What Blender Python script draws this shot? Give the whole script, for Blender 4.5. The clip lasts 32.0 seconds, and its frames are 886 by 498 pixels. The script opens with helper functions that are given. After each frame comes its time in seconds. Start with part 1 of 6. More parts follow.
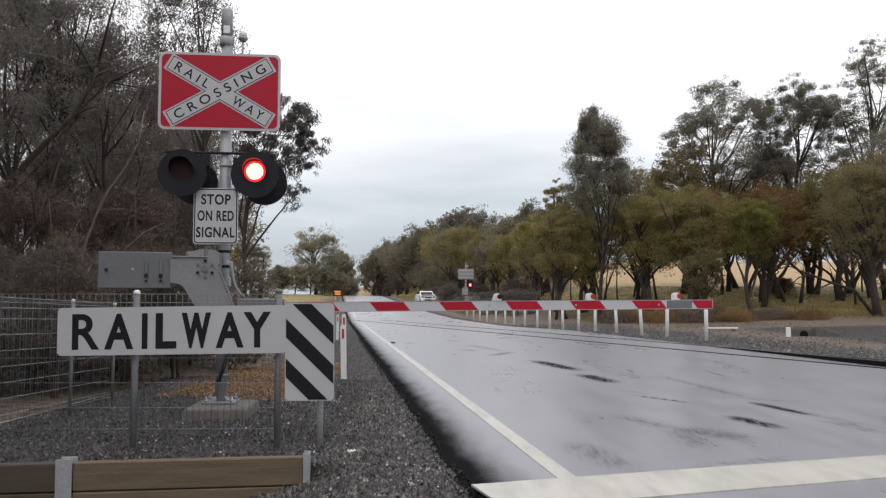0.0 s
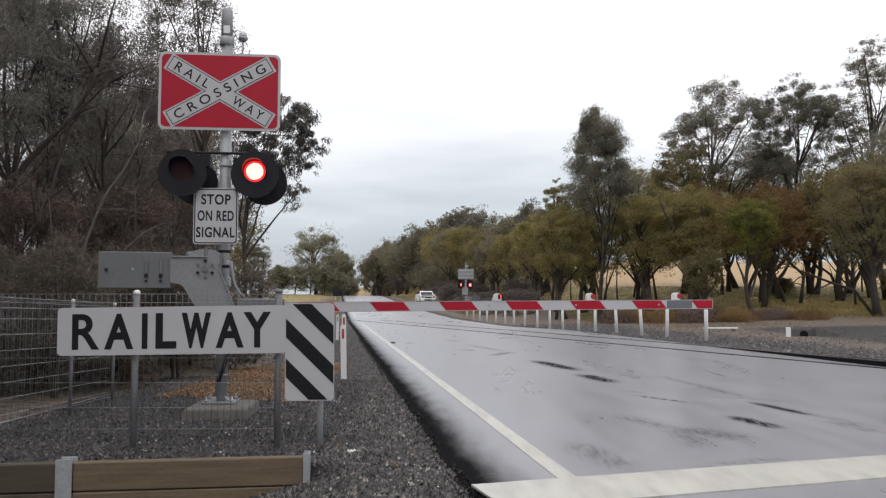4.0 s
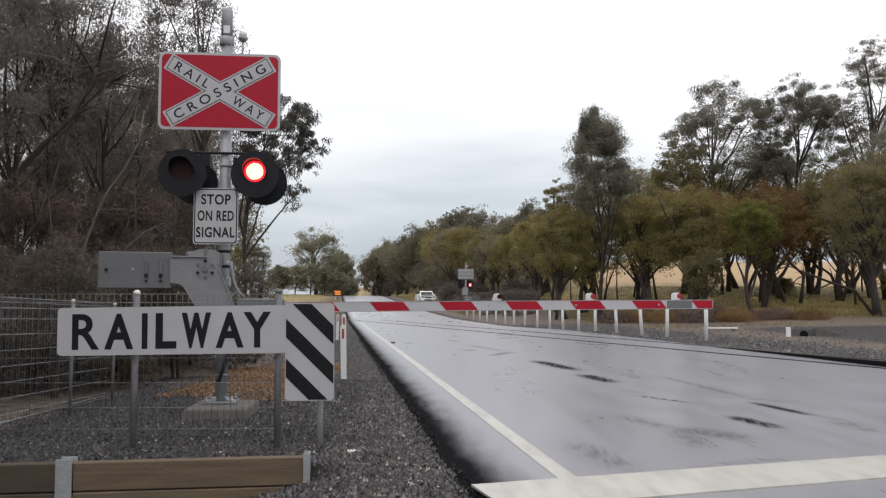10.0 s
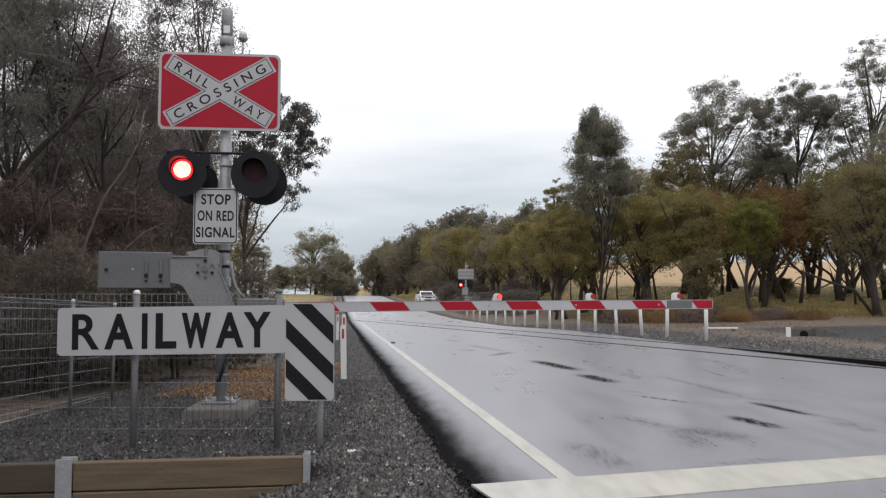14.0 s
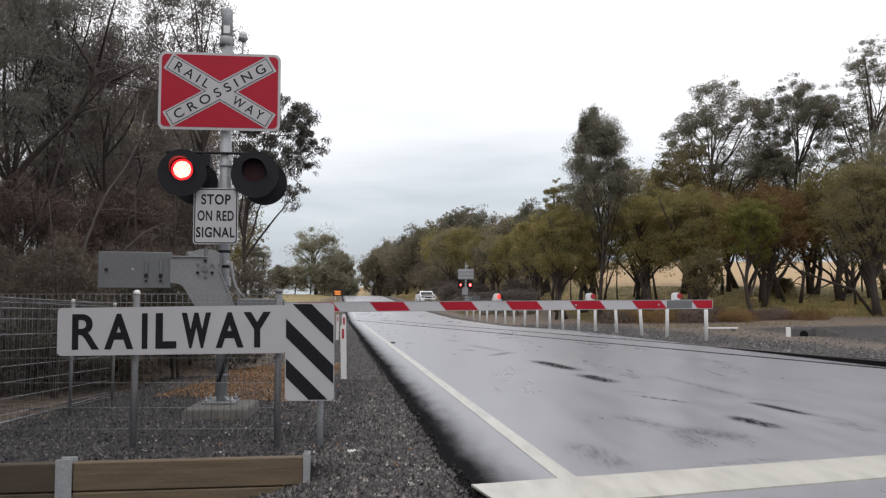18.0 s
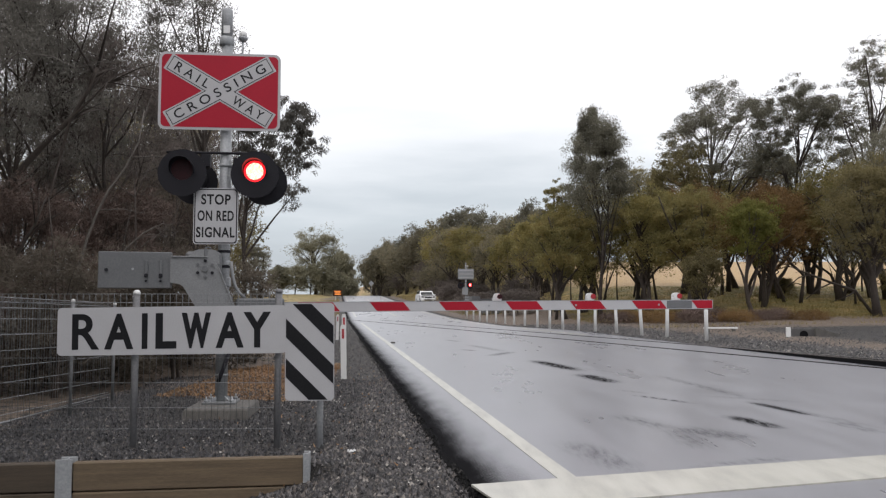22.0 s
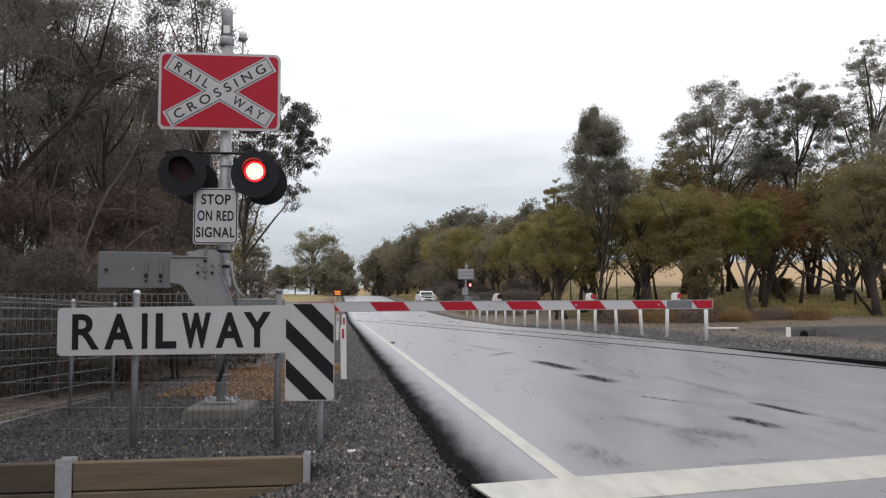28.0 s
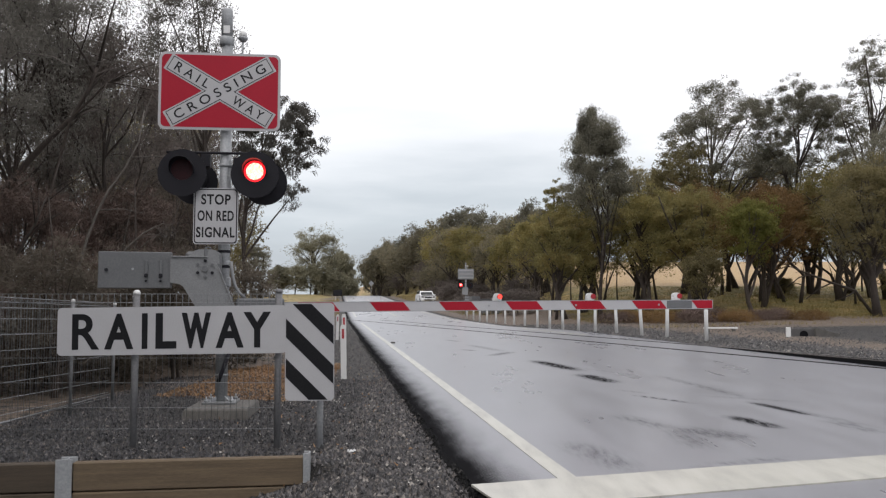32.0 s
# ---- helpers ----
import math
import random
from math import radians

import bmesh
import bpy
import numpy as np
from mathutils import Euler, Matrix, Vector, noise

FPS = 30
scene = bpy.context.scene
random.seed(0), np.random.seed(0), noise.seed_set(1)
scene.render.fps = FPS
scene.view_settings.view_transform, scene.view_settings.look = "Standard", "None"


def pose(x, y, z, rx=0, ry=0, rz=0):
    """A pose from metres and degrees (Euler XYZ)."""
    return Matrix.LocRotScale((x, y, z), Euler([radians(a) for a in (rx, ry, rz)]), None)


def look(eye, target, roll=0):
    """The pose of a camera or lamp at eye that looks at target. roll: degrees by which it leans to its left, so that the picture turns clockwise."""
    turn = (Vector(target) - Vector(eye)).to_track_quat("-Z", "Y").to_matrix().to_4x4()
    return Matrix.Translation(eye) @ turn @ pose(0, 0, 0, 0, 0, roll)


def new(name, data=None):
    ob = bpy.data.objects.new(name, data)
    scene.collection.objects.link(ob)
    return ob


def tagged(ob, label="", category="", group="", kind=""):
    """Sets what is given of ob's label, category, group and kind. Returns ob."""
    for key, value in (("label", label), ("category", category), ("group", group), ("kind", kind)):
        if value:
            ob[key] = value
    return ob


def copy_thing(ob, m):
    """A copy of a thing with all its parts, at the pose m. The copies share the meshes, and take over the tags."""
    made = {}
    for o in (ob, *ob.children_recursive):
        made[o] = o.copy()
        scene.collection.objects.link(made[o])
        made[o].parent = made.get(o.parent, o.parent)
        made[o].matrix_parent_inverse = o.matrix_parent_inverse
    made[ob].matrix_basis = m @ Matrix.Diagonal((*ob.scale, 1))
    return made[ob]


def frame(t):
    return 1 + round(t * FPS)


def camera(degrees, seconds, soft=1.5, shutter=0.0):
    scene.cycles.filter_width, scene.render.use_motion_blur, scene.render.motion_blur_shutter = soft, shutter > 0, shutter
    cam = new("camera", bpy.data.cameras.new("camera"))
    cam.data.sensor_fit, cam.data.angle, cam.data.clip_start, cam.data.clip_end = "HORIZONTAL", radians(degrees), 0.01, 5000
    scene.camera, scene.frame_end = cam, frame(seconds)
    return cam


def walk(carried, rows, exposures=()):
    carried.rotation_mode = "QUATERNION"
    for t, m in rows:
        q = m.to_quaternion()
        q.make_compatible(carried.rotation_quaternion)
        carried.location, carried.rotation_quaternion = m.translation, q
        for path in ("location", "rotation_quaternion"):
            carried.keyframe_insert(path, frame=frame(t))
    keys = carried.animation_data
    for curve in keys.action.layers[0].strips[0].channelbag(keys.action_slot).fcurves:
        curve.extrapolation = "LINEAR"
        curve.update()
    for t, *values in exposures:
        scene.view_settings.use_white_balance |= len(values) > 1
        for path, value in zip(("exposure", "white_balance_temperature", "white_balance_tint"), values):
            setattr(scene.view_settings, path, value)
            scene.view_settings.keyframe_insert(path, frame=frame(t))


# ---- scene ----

cam = camera(58.5, 32.0, 1.3)
STAND = pose(0, 0, 1.1, 93.88, 0, 0)
# the stand is still, but for two short knocks that nod it down and let it settle
NODS = ((0.4, 0.0), (0.5, -0.16), (0.6, -0.16), (0.7, -0.04), (0.8, 0.0), (6.8, 0.0), (7.0, 0.08), (7.1, -0.45), (7.2, -0.36), (7.3, -0.21), (7.4, -0.12), (7.5, -0.04), (7.7, 0.0))
walk(cam, [(0.0, STAND), *((t, STAND @ pose(0, 0, 0, a)) for t, a in NODS), (32.0, STAND)], [(0.0, 0.25, 6500, 13), (32.0, 0.25, 6500, 13)])

# ---- overcast sky and weak sun ----
world = bpy.data.worlds.new("overcast")
scene.world = world
world.use_nodes = True
wn, wl = world.node_tree.nodes, world.node_tree.links
wn.clear()
w_out = wn.new("ShaderNodeOutputWorld")
w_mix = wn.new("ShaderNodeMixShader")
w_sky = wn.new("ShaderNodeTexSky")
w_sky.sky_type, w_sky.sun_disc = "NISHITA", False
w_sky.sun_elevation, w_sky.sun_rotation = radians(52), radians(200)
w_b1, w_b2 = wn.new("ShaderNodeBackground"), wn.new("ShaderNodeBackground")
w_b1.inputs[1].default_value, w_b2.inputs[1].default_value = 0.1, 1.0
w_tc, w_sep = wn.new("ShaderNodeTexCoord"), wn.new("ShaderNodeSeparateXYZ")
w_map = wn.new("ShaderNodeMapping")
w_map.inputs["Scale"].default_value = (1.6, 1.6, 9.0)
w_noise = wn.new("ShaderNodeTexNoise")
w_noise.inputs["Scale"].default_value, w_noise.inputs["Detail"].default_value = 1.7, 6.0
w_ma = wn.new("ShaderNodeMath")
w_ma.operation = "MULTIPLY_ADD"
w_ma.inputs[1].default_value, w_ma.inputs[2].default_value = 0.20, -0.10
w_add = wn.new("ShaderNodeMath")
w_ramp = wn.new("ShaderNodeValToRGB")
el = w_ramp.color_ramp.elements
el[0].position, el[0].color = 0.0, (0.52, 0.575, 0.61, 1)
el[1].position, el[1].color = 1.0, (1.25, 1.26, 1.28, 1)
for at, col in ((0.05, (0.44, 0.485, 0.52, 1)), (0.11, (0.55, 0.605, 0.635, 1)), (0.17, (0.77, 0.812, 0.832, 1)), (0.26, (1.02, 1.03, 1.04, 1))):
    e = el.new(at)
    e.color = col
wl.new(w_tc.outputs["Generated"], w_sep.inputs[0])
wl.new(w_tc.outputs["Generated"], w_map.inputs[0])
wl.new(w_map.outputs[0], w_noise.inputs[0])
wl.new(w_noise.outputs[0], w_ma.inputs[0])
wl.new(w_sep.outputs[2], w_add.inputs[0])
wl.new(w_ma.outputs[0], w_add.inputs[1])
wl.new(w_add.outputs[0], w_ramp.inputs[0])
wl.new(w_sky.outputs[0], w_b1.inputs[0])
wl.new(w_ramp.outputs[0], w_b2.inputs[0])
w_mix.inputs[0].default_value = 0.93
wl.new(w_b1.outputs[0], w_mix.inputs[1])
wl.new(w_b2.outputs[0], w_mix.inputs[2])
wl.new(w_mix.outputs[0], w_out.inputs[0])

sun = new("sun", bpy.data.lights.new("sun", "SUN"))
sun.data.energy, sun.data.angle, sun.data.color = 0.7, radians(30), (1.0, 0.97, 0.93)
sun.matrix_world = look((-12, -25, 45), (0, 0, 0))


# ---- materials ----
def shader(name):
    m = bpy.data.materials.new(name)
    m.use_nodes = True
    n = m.node_tree.nodes
    return m, n, m.node_tree.links, n["Principled BSDF"]


def ramp(n, stops):
    r = n.new("ShaderNodeValToRGB")
    el = r.color_ramp.elements
    el[0].position, el[0].color = stops[0][0], (*stops[0][1], 1)
    el[1].position, el[1].color = stops[-1][0], (*stops[-1][1], 1)
    for p, c in stops[1:-1]:
        el.new(p).color = (*c, 1)
    return r


def noise_tex(n, l, coord, scale, detail=4.0, stretch=None):
    t = n.new("ShaderNodeTexNoise")
    t.inputs["Scale"].default_value, t.inputs["Detail"].default_value = scale, detail
    if stretch:
        mp = n.new("ShaderNodeMapping")
        mp.inputs["Scale"].default_value = stretch[:3]
        if len(stretch) > 3:
            mp.inputs["Rotation"].default_value = (0, 0, stretch[3])
        l.new(coord, mp.inputs[0])
        coord = mp.outputs[0]
    l.new(coord, t.inputs["Vector"])
    return t


def mat(name, a, b, scale=8.0, fine=90.0, rough=0.6, rvar=0.12, metal=0.0, bump=0.15, blotch=0.35, per=0.0, stretch=None, coat=0.0, spec=0.5):
    """A surface between the colours a and b: fine grain, larger blotches, relief and uneven gloss."""
    m, n, l, p = shader(name)
    tc = n.new("ShaderNodeTexCoord").outputs["Object"]
    t1, t2 = noise_tex(n, l, tc, scale, 5, stretch), noise_tex(n, l, tc, fine, 3, stretch)
    mx = n.new("ShaderNodeMix")
    mx.inputs[0].default_value = blotch
    l.new(t2.outputs[0], mx.inputs[2])
    l.new(t1.outputs[0], mx.inputs[3])
    r = ramp(n, [(0.32, a), (0.68, b)])
    l.new(mx.outputs[0], r.inputs[0])
    out = r.outputs[0]
    if per:
        oi = n.new("ShaderNodeObjectInfo")
        hs = n.new("ShaderNodeHueSaturation")
        mr = n.new("ShaderNodeMapRange")
        mr.inputs[3].default_value, mr.inputs[4].default_value = 1 - per, 1 + per
        l.new(oi.outputs["Random"], mr.inputs[0])
        l.new(mr.outputs[0], hs.inputs["Value"])
        l.new(out, hs.inputs["Color"])
        out = hs.outputs[0]
    l.new(out, p.inputs["Base Color"])
    mr = n.new("ShaderNodeMapRange")
    mr.inputs[3].default_value, mr.inputs[4].default_value = rough - rvar, rough + rvar
    l.new(t1.outputs[0], mr.inputs[0])
    l.new(mr.outputs[0], p.inputs["Roughness"])
    p.inputs["Metallic"].default_value = metal
    p.inputs["Coat Weight"].default_value = coat
    p.inputs["Specular IOR Level"].default_value = spec
    if bump:
        bp = n.new("ShaderNodeBump")
        bp.inputs["Strength"].default_value, bp.inputs["Distance"].default_value = bump, 0.01
        l.new(t2.outputs[0], bp.inputs["Height"])
        l.new(bp.outputs[0], p.inputs["Normal"])
    return m


def leaf_mat(name, cols, trans=0.55):
    m, n, l, p = shader(name)
    geo = n.new("ShaderNodeNewGeometry")
    oi = n.new("ShaderNodeObjectInfo")
    tc = n.new("ShaderNodeTexCoord").outputs["Object"]
    t = noise_tex(n, l, tc, 0.55, 3)
    mx = n.new("ShaderNodeMix")
    mx.inputs[0].default_value = 0.72
    l.new(geo.outputs["Random Per Island"], mx.inputs[2])
    l.new(t.outputs[0], mx.inputs[3])
    r = ramp(n, [(0.15 + 0.7 * i / (len(cols) - 1), c) for i, c in enumerate(cols)])
    l.new(mx.outputs[0], r.inputs[0])
    hs = n.new("ShaderNodeHueSaturation")
    mr = n.new("ShaderNodeMapRange")
    mr.inputs[3].default_value, mr.inputs[4].default_value = 0.75, 1.2
    l.new(oi.outputs["Random"], mr.inputs[0])
    l.new(mr.outputs[0], hs.inputs["Value"])
    l.new(r.outputs[0], hs.inputs["Color"])
    l.new(hs.outputs[0], p.inputs["Base Color"])
    p.inputs["Roughness"].default_value = 0.65
    p.inputs["Specular IOR Level"].default_value = 0.25
    tr, ms, out = n.new("ShaderNodeBsdfTranslucent"), n.new("ShaderNodeMixShader"), n["Material Output"]
    l.new(hs.outputs[0], tr.inputs[0])
    ms.inputs[0].default_value = trans
    l.new(p.outputs[0], ms.inputs[1])
    l.new(tr.outputs[0], ms.inputs[2])
    l.new(ms.outputs[0], out.inputs[0])
    return m


def glow(name, col, strength):
    m, n, l, p = shader(name)
    p.inputs["Base Color"].default_value = (*col, 1)
    p.inputs["Emission Color"].default_value = (*col, 1)
    p.inputs["Emission Strength"].default_value = strength
    return m


GALV = mat("galvanised_steel", (0.24, 0.25, 0.26), (0.36, 0.37, 0.38), 9, 60, 0.5, 0.1, 0.2, 0.06)
POSTSTEEL = mat("dull_post_steel", (0.095, 0.095, 0.10), (0.17, 0.17, 0.175), 9, 60, 0.55, 0.1, 0.2, 0.06)
GALV_DARK = mat("weathered_galvanised_wire", (0.15, 0.155, 0.16), (0.27, 0.275, 0.28), 9, 60, 0.5, 0.1, 0.5, 0.05)
GREYLIGHT = mat("pale_grey_enamel", (0.165, 0.168, 0.172), (0.235, 0.238, 0.242), 5, 70, 0.5, 0.1, 0.1, 0.06)
GREYPAINT = mat("grey_enamel", (0.105, 0.108, 0.112), (0.150, 0.153, 0.158), 5, 70, 0.5, 0.1, 0.1, 0.06)
WHITE = mat("white_sign_sheeting", (0.385, 0.38, 0.392), (0.455, 0.452, 0.465), 4, 120, 0.45, 0.1, 0, 0.02)
WHITEPAINT = mat("white_paint_weathered", (0.62, 0.615, 0.605), (0.70, 0.70, 0.695), 6, 70, 0.5, 0.12, 0, 0.08)
RED = mat("red_sign_sheeting", (0.33, 0.010, 0.026), (0.39, 0.014, 0.032), 4, 120, 0.45, 0.1, 0, 0.02, spec=0.22)
BLACK = mat("black_sign_sheeting", (0.006, 0.006, 0.008), (0.013, 0.013, 0.015), 5, 100, 0.5, 0.1, 0, 0.03, spec=0.22)
BLACKMATT = mat("matt_black_enamel", (0.010, 0.010, 0.013), (0.020, 0.019, 0.024), 6, 90, 0.6, 0.1, 0, 0.05, spec=0.2)
BOOMRED = mat("red_boom_sheeting", (0.30, 0.006, 0.018), (0.37, 0.010, 0.025), 4, 90, 0.45, 0.1, 0, 0.03, spec=0.22)
CONCRETE = mat("concrete", (0.050, 0.046, 0.041), (0.14, 0.131, 0.120), 7, 120, 0.8, 0.1, 0, 0.3)
TIMBER = mat("treated_pine", (0.066, 0.047, 0.029), (0.168, 0.121, 0.073), 4, 40, 0.7, 0.1, 0, 0.35, 0.5, 0.18, (0.5, 6, 11))
STEEL_RAIL = mat("rail_steel", (0.06, 0.05, 0.045), (0.14, 0.12, 0.11), 8, 80, 0.4, 0.1, 0.6, 0.1)
RUBBER = mat("black_rubber", (0.004, 0.004, 0.005), (0.011, 0.011, 0.012), 8, 80, 0.75, 0.1, 0, 0.1, spec=0.1)
TAR = mat("worn_tar", (0.005, 0.005, 0.006), (0.016, 0.016, 0.017), 5, 120, 0.85, 0.1, 0, 0.4, spec=0.06)
STONE = mat("blue_metal_stone", (0.035, 0.034, 0.035), (0.12, 0.115, 0.11), 30, 200, 0.7, 0.15, 0, 0.2)
# TIMBER again but darker: shade on the left-hand sleepers put into the colour
SHADETIMBER = mat("shaded_pine", (0.030, 0.022, 0.015), (0.085, 0.062, 0.040), 4, 40, 0.65, 0.1, 0, 0.35, 0.5, 0.18, (0.5, 6, 11))
BARK = mat("grey_brown_bark", (0.055, 0.043, 0.035), (0.16, 0.13, 0.105), 3, 24, 0.85, 0.08, 0, 0.6, 0.4, 0.15, (5, 5, 0.8))
DARKBARK = mat("dark_sapling_bark", (0.021, 0.016, 0.013), (0.060, 0.046, 0.037), 3, 24, 0.85, 0.08, 0, 0.6, 0.4, 0.15, (5, 5, 0.8))
PALEBARK = mat("pale_bark", (0.06, 0.052, 0.045), (0.17, 0.152, 0.135), 3, 24, 0.8, 0.08, 0, 0.5, 0.4, 0.1, (5, 5, 0.8))
ORANGE = mat("amber_display", (0.14, 0.05, 0.012), (0.22, 0.075, 0.018), 6, 60, 0.45, 0.1, 0, 0.02)
CARWHITE = mat("white_car_paint", (0.72, 0.72, 0.72), (0.78, 0.78, 0.78), 2, 60, 0.25, 0.05, 0, 0.0, coat=0.6)
DARKGLASS = mat("tinted_glass", (0.01, 0.012, 0.014), (0.02, 0.022, 0.024), 3, 50, 0.08, 0.03, 0, 0.0)
REDLENS = mat("dark_red_lens", (0.018, 0.006, 0.008), (0.04, 0.008, 0.011), 30, 120, 0.5, 0.05, 0, 0.2, spec=0.2)
REDREFLECT = mat("red_reflector", (0.28, 0.012, 0.02), (0.38, 0.02, 0.028), 30, 120, 0.3, 0.05, 0, 0.1)


def led_glow(name, col, strength):
    """Clustered diodes: bright points over a red ground."""
    m, n, l, p = shader(name)
    tc = n.new("ShaderNodeTexCoord").outputs["Object"]
    v = n.new("ShaderNodeTexVoronoi")
    v.inputs["Scale"].default_value = 62
    l.new(tc, v.inputs["Vector"])
    mr = n.new("ShaderNodeMapRange")
    mr.inputs[1].default_value, mr.inputs[2].default_value = 0.15, 0.75
    mr.inputs[3].default_value, mr.inputs[4].default_value = strength * 1.25, strength * 0.45
    l.new(v.outputs["Distance"], mr.inputs[0])
    p.inputs["Base Color"].default_value = (*col, 1)
    p.inputs["Emission Color"].default_value = (*col, 1)
    l.new(mr.outputs[0], p.inputs["Emission Strength"])
    return m


LED_CORE = led_glow("lit_red_led_core", (1.0, 0.125, 0.09), 10.5)
LED_RIM = glow("lit_red_led_rim", (1.0, 0.012, 0.018), 1.5)
LED_FAR = glow("lit_red_led_distant", (1.0, 0.08, 0.07), 9.0)
AMBER = glow("lit_amber_lettering", (1.0, 0.30, 0.05), 0.36)
LED_BOOM = glow("lit_red_boom_lamp", (1.0, 0.06, 0.04), 1.0)
BIRD = mat("grey_brown_feathers", (0.10, 0.09, 0.08), (0.22, 0.20, 0.18), 30, 120, 0.7)
LEAF_OLIVE = leaf_mat("olive_eucalypt_leaves", [(0.098, 0.084, 0.043), (0.192, 0.163, 0.079), (0.294, 0.246, 0.120)])
LEAF_GREY = leaf_mat("grey_green_eucalypt_leaves", [(0.090, 0.084, 0.064), (0.165, 0.156, 0.118), (0.255, 0.243, 0.190)])
LEAF_PALE = leaf_mat("pale_grey_drooping_leaves", [(0.085, 0.080, 0.070), (0.160, 0.150, 0.132), (0.25, 0.238, 0.21)])
LEAF_WOOD = leaf_mat("brown_grey_leaves", [(0.069, 0.057, 0.052), (0.140, 0.118, 0.105), (0.235, 0.205, 0.183)])
LEAF_MIX = leaf_mat("mixed_olive_and_rusty_leaves", [(0.099, 0.088, 0.041), (0.206, 0.189, 0.079), (0.273, 0.224, 0.083), (0.330, 0.224, 0.092)])
LEAF_YELLOW = leaf_mat("yellow_green_leaves", [(0.098, 0.101, 0.025), (0.178, 0.178, 0.046), (0.253, 0.241, 0.075)])
LEAF_RUST = leaf_mat("rusty_brown_leaves", [(0.117, 0.073, 0.036), (0.218, 0.134, 0.058), (0.305, 0.196, 0.087)])
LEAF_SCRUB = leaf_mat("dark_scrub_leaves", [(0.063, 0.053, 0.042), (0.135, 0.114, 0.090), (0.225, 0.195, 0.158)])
TWIG = leaf_mat("dry_brown_twigs", [(0.068, 0.047, 0.039), (0.118, 0.083, 0.069), (0.18, 0.131, 0.110)], 0.15)
GRASS_DRY = leaf_mat("dry_grass", [(0.17, 0.135, 0.06), (0.30, 0.24, 0.11), (0.42, 0.34, 0.17)])
GRASS_GREEN = leaf_mat("green_grass", [(0.095, 0.10, 0.028), (0.20, 0.165, 0.055), (0.34, 0.25, 0.10)])
LEAF_ROW = leaf_mat("grey_olive_roadside_leaves", [(0.106, 0.096, 0.068), (0.190, 0.170, 0.115), (0.294, 0.250, 0.152)])
# paler than the near leaves: the haze of distance is put into the colour
LEAF_HAZE = leaf_mat("haze_paled_leaves", [(0.155, 0.146, 0.103), (0.265, 0.25, 0.175), (0.37, 0.35, 0.25)])


def road_mat():
    m, n, l, p = shader("wet_asphalt")
    tc = n.new("ShaderNodeTexCoord").outputs["Object"]
    big = noise_tex(n, l, tc, 0.9, 4, (1.0, 0.16, 1, -0.136))
    mid = noise_tex(n, l, tc, 4.0, 6, (1.0, 0.22, 1, -0.16))
    grain = noise_tex(n, l, tc, 160, 3)
    fine = noise_tex(n, l, tc, 26, 5)
    r = ramp(n, [(0.15, (0.095, 0.096, 0.112)), (0.85, (0.245, 0.245, 0.276))])
    mx = n.new("ShaderNodeMix")
    mx.inputs[0].default_value = 0.5
    l.new(mid.outputs[0], mx.inputs[2])
    l.new(grain.outputs[0], mx.inputs[3])
    l.new(mx.outputs[0], r.inputs[0])
    # towards its edges the seal is bare and black, fading inwards
    at = n.new("ShaderNodeAttribute")
    at.attribute_name = "edge"
    patchy = noise_tex(n, l, tc, 7, 4, (1.0, 0.3, 1, 0.0))
    crumb = noise_tex(n, l, tc, 150, 3, (1.0, 0.32, 1, 0.0))

    def uneven(base, tex, amount):
        """base plus a centred noise of the given amount."""
        k = n.new("ShaderNodeMath")
        k.operation = "MULTIPLY_ADD"
        k.inputs[1].default_value, k.inputs[2].default_value = amount, -amount / 2
        l.new(tex.outputs[0], k.inputs[0])
        ad = n.new("ShaderNodeMath")
        l.new(base, ad.inputs[0])
        l.new(k.outputs[0], ad.inputs[1])
        return ad.outputs[0]

    bared = n.new("ShaderNodeMapRange")
    bared.interpolation_type = "SMOOTHSTEP"
    bared.inputs[1].default_value, bared.inputs[2].default_value = 0.12, 1.02
    l.new(uneven(uneven(at.outputs["Fac"], patchy, 0.34), crumb, 0.62), bared.inputs[0])
    rim = n.new("ShaderNodeMath")
    rim.operation, rim.use_clamp = "MULTIPLY", True
    rim.inputs[1].default_value = 4.0
    l.new(at.outputs["Fac"], rim.inputs[0])
    edged = n.new("ShaderNodeMath")
    edged.operation = "MULTIPLY"
    l.new(bared.outputs[0], edged.inputs[0])
    l.new(rim.outputs[0], edged.inputs[1])
    # black streaks where the film has been worn off
    wa = n.new("ShaderNodeAttribute")
    wa.attribute_name = "worn"
    streak = noise_tex(n, l, tc, 9.0, 7, (2.6, 0.5, 1, -0.30))
    sk = n.new("ShaderNodeMapRange")
    sk.inputs[1].default_value, sk.inputs[2].default_value = 0.28, 0.66
    sk.inputs[3].default_value, sk.inputs[4].default_value = 0.55, 1.35
    l.new(streak.outputs[0], sk.inputs[0])
    sa = n.new("ShaderNodeMath")
    sa.operation = "MULTIPLY"
    l.new(wa.outputs["Fac"], sa.inputs[0])
    l.new(sk.outputs[0], sa.inputs[1])
    sb = n.new("ShaderNodeMath")
    sb.operation = "MULTIPLY"
    grit = n.new("ShaderNodeMapRange")
    grit.inputs[1].default_value, grit.inputs[2].default_value = 0.35, 0.6
    grit.inputs[3].default_value, grit.inputs[4].default_value = 0.7, 1.15
    l.new(crumb.outputs[0], grit.inputs[0])
    l.new(sa.outputs[0], sb.inputs[0])
    l.new(grit.outputs[0], sb.inputs[1])
    sx = n.new("ShaderNodeMapRange")
    sx.interpolation_type = "SMOOTHSTEP"
    sx.inputs[1].default_value, sx.inputs[2].default_value = 0.05, 0.95
    l.new(sb.outputs[0], sx.inputs[0])
    dry = n.new("ShaderNodeMath")
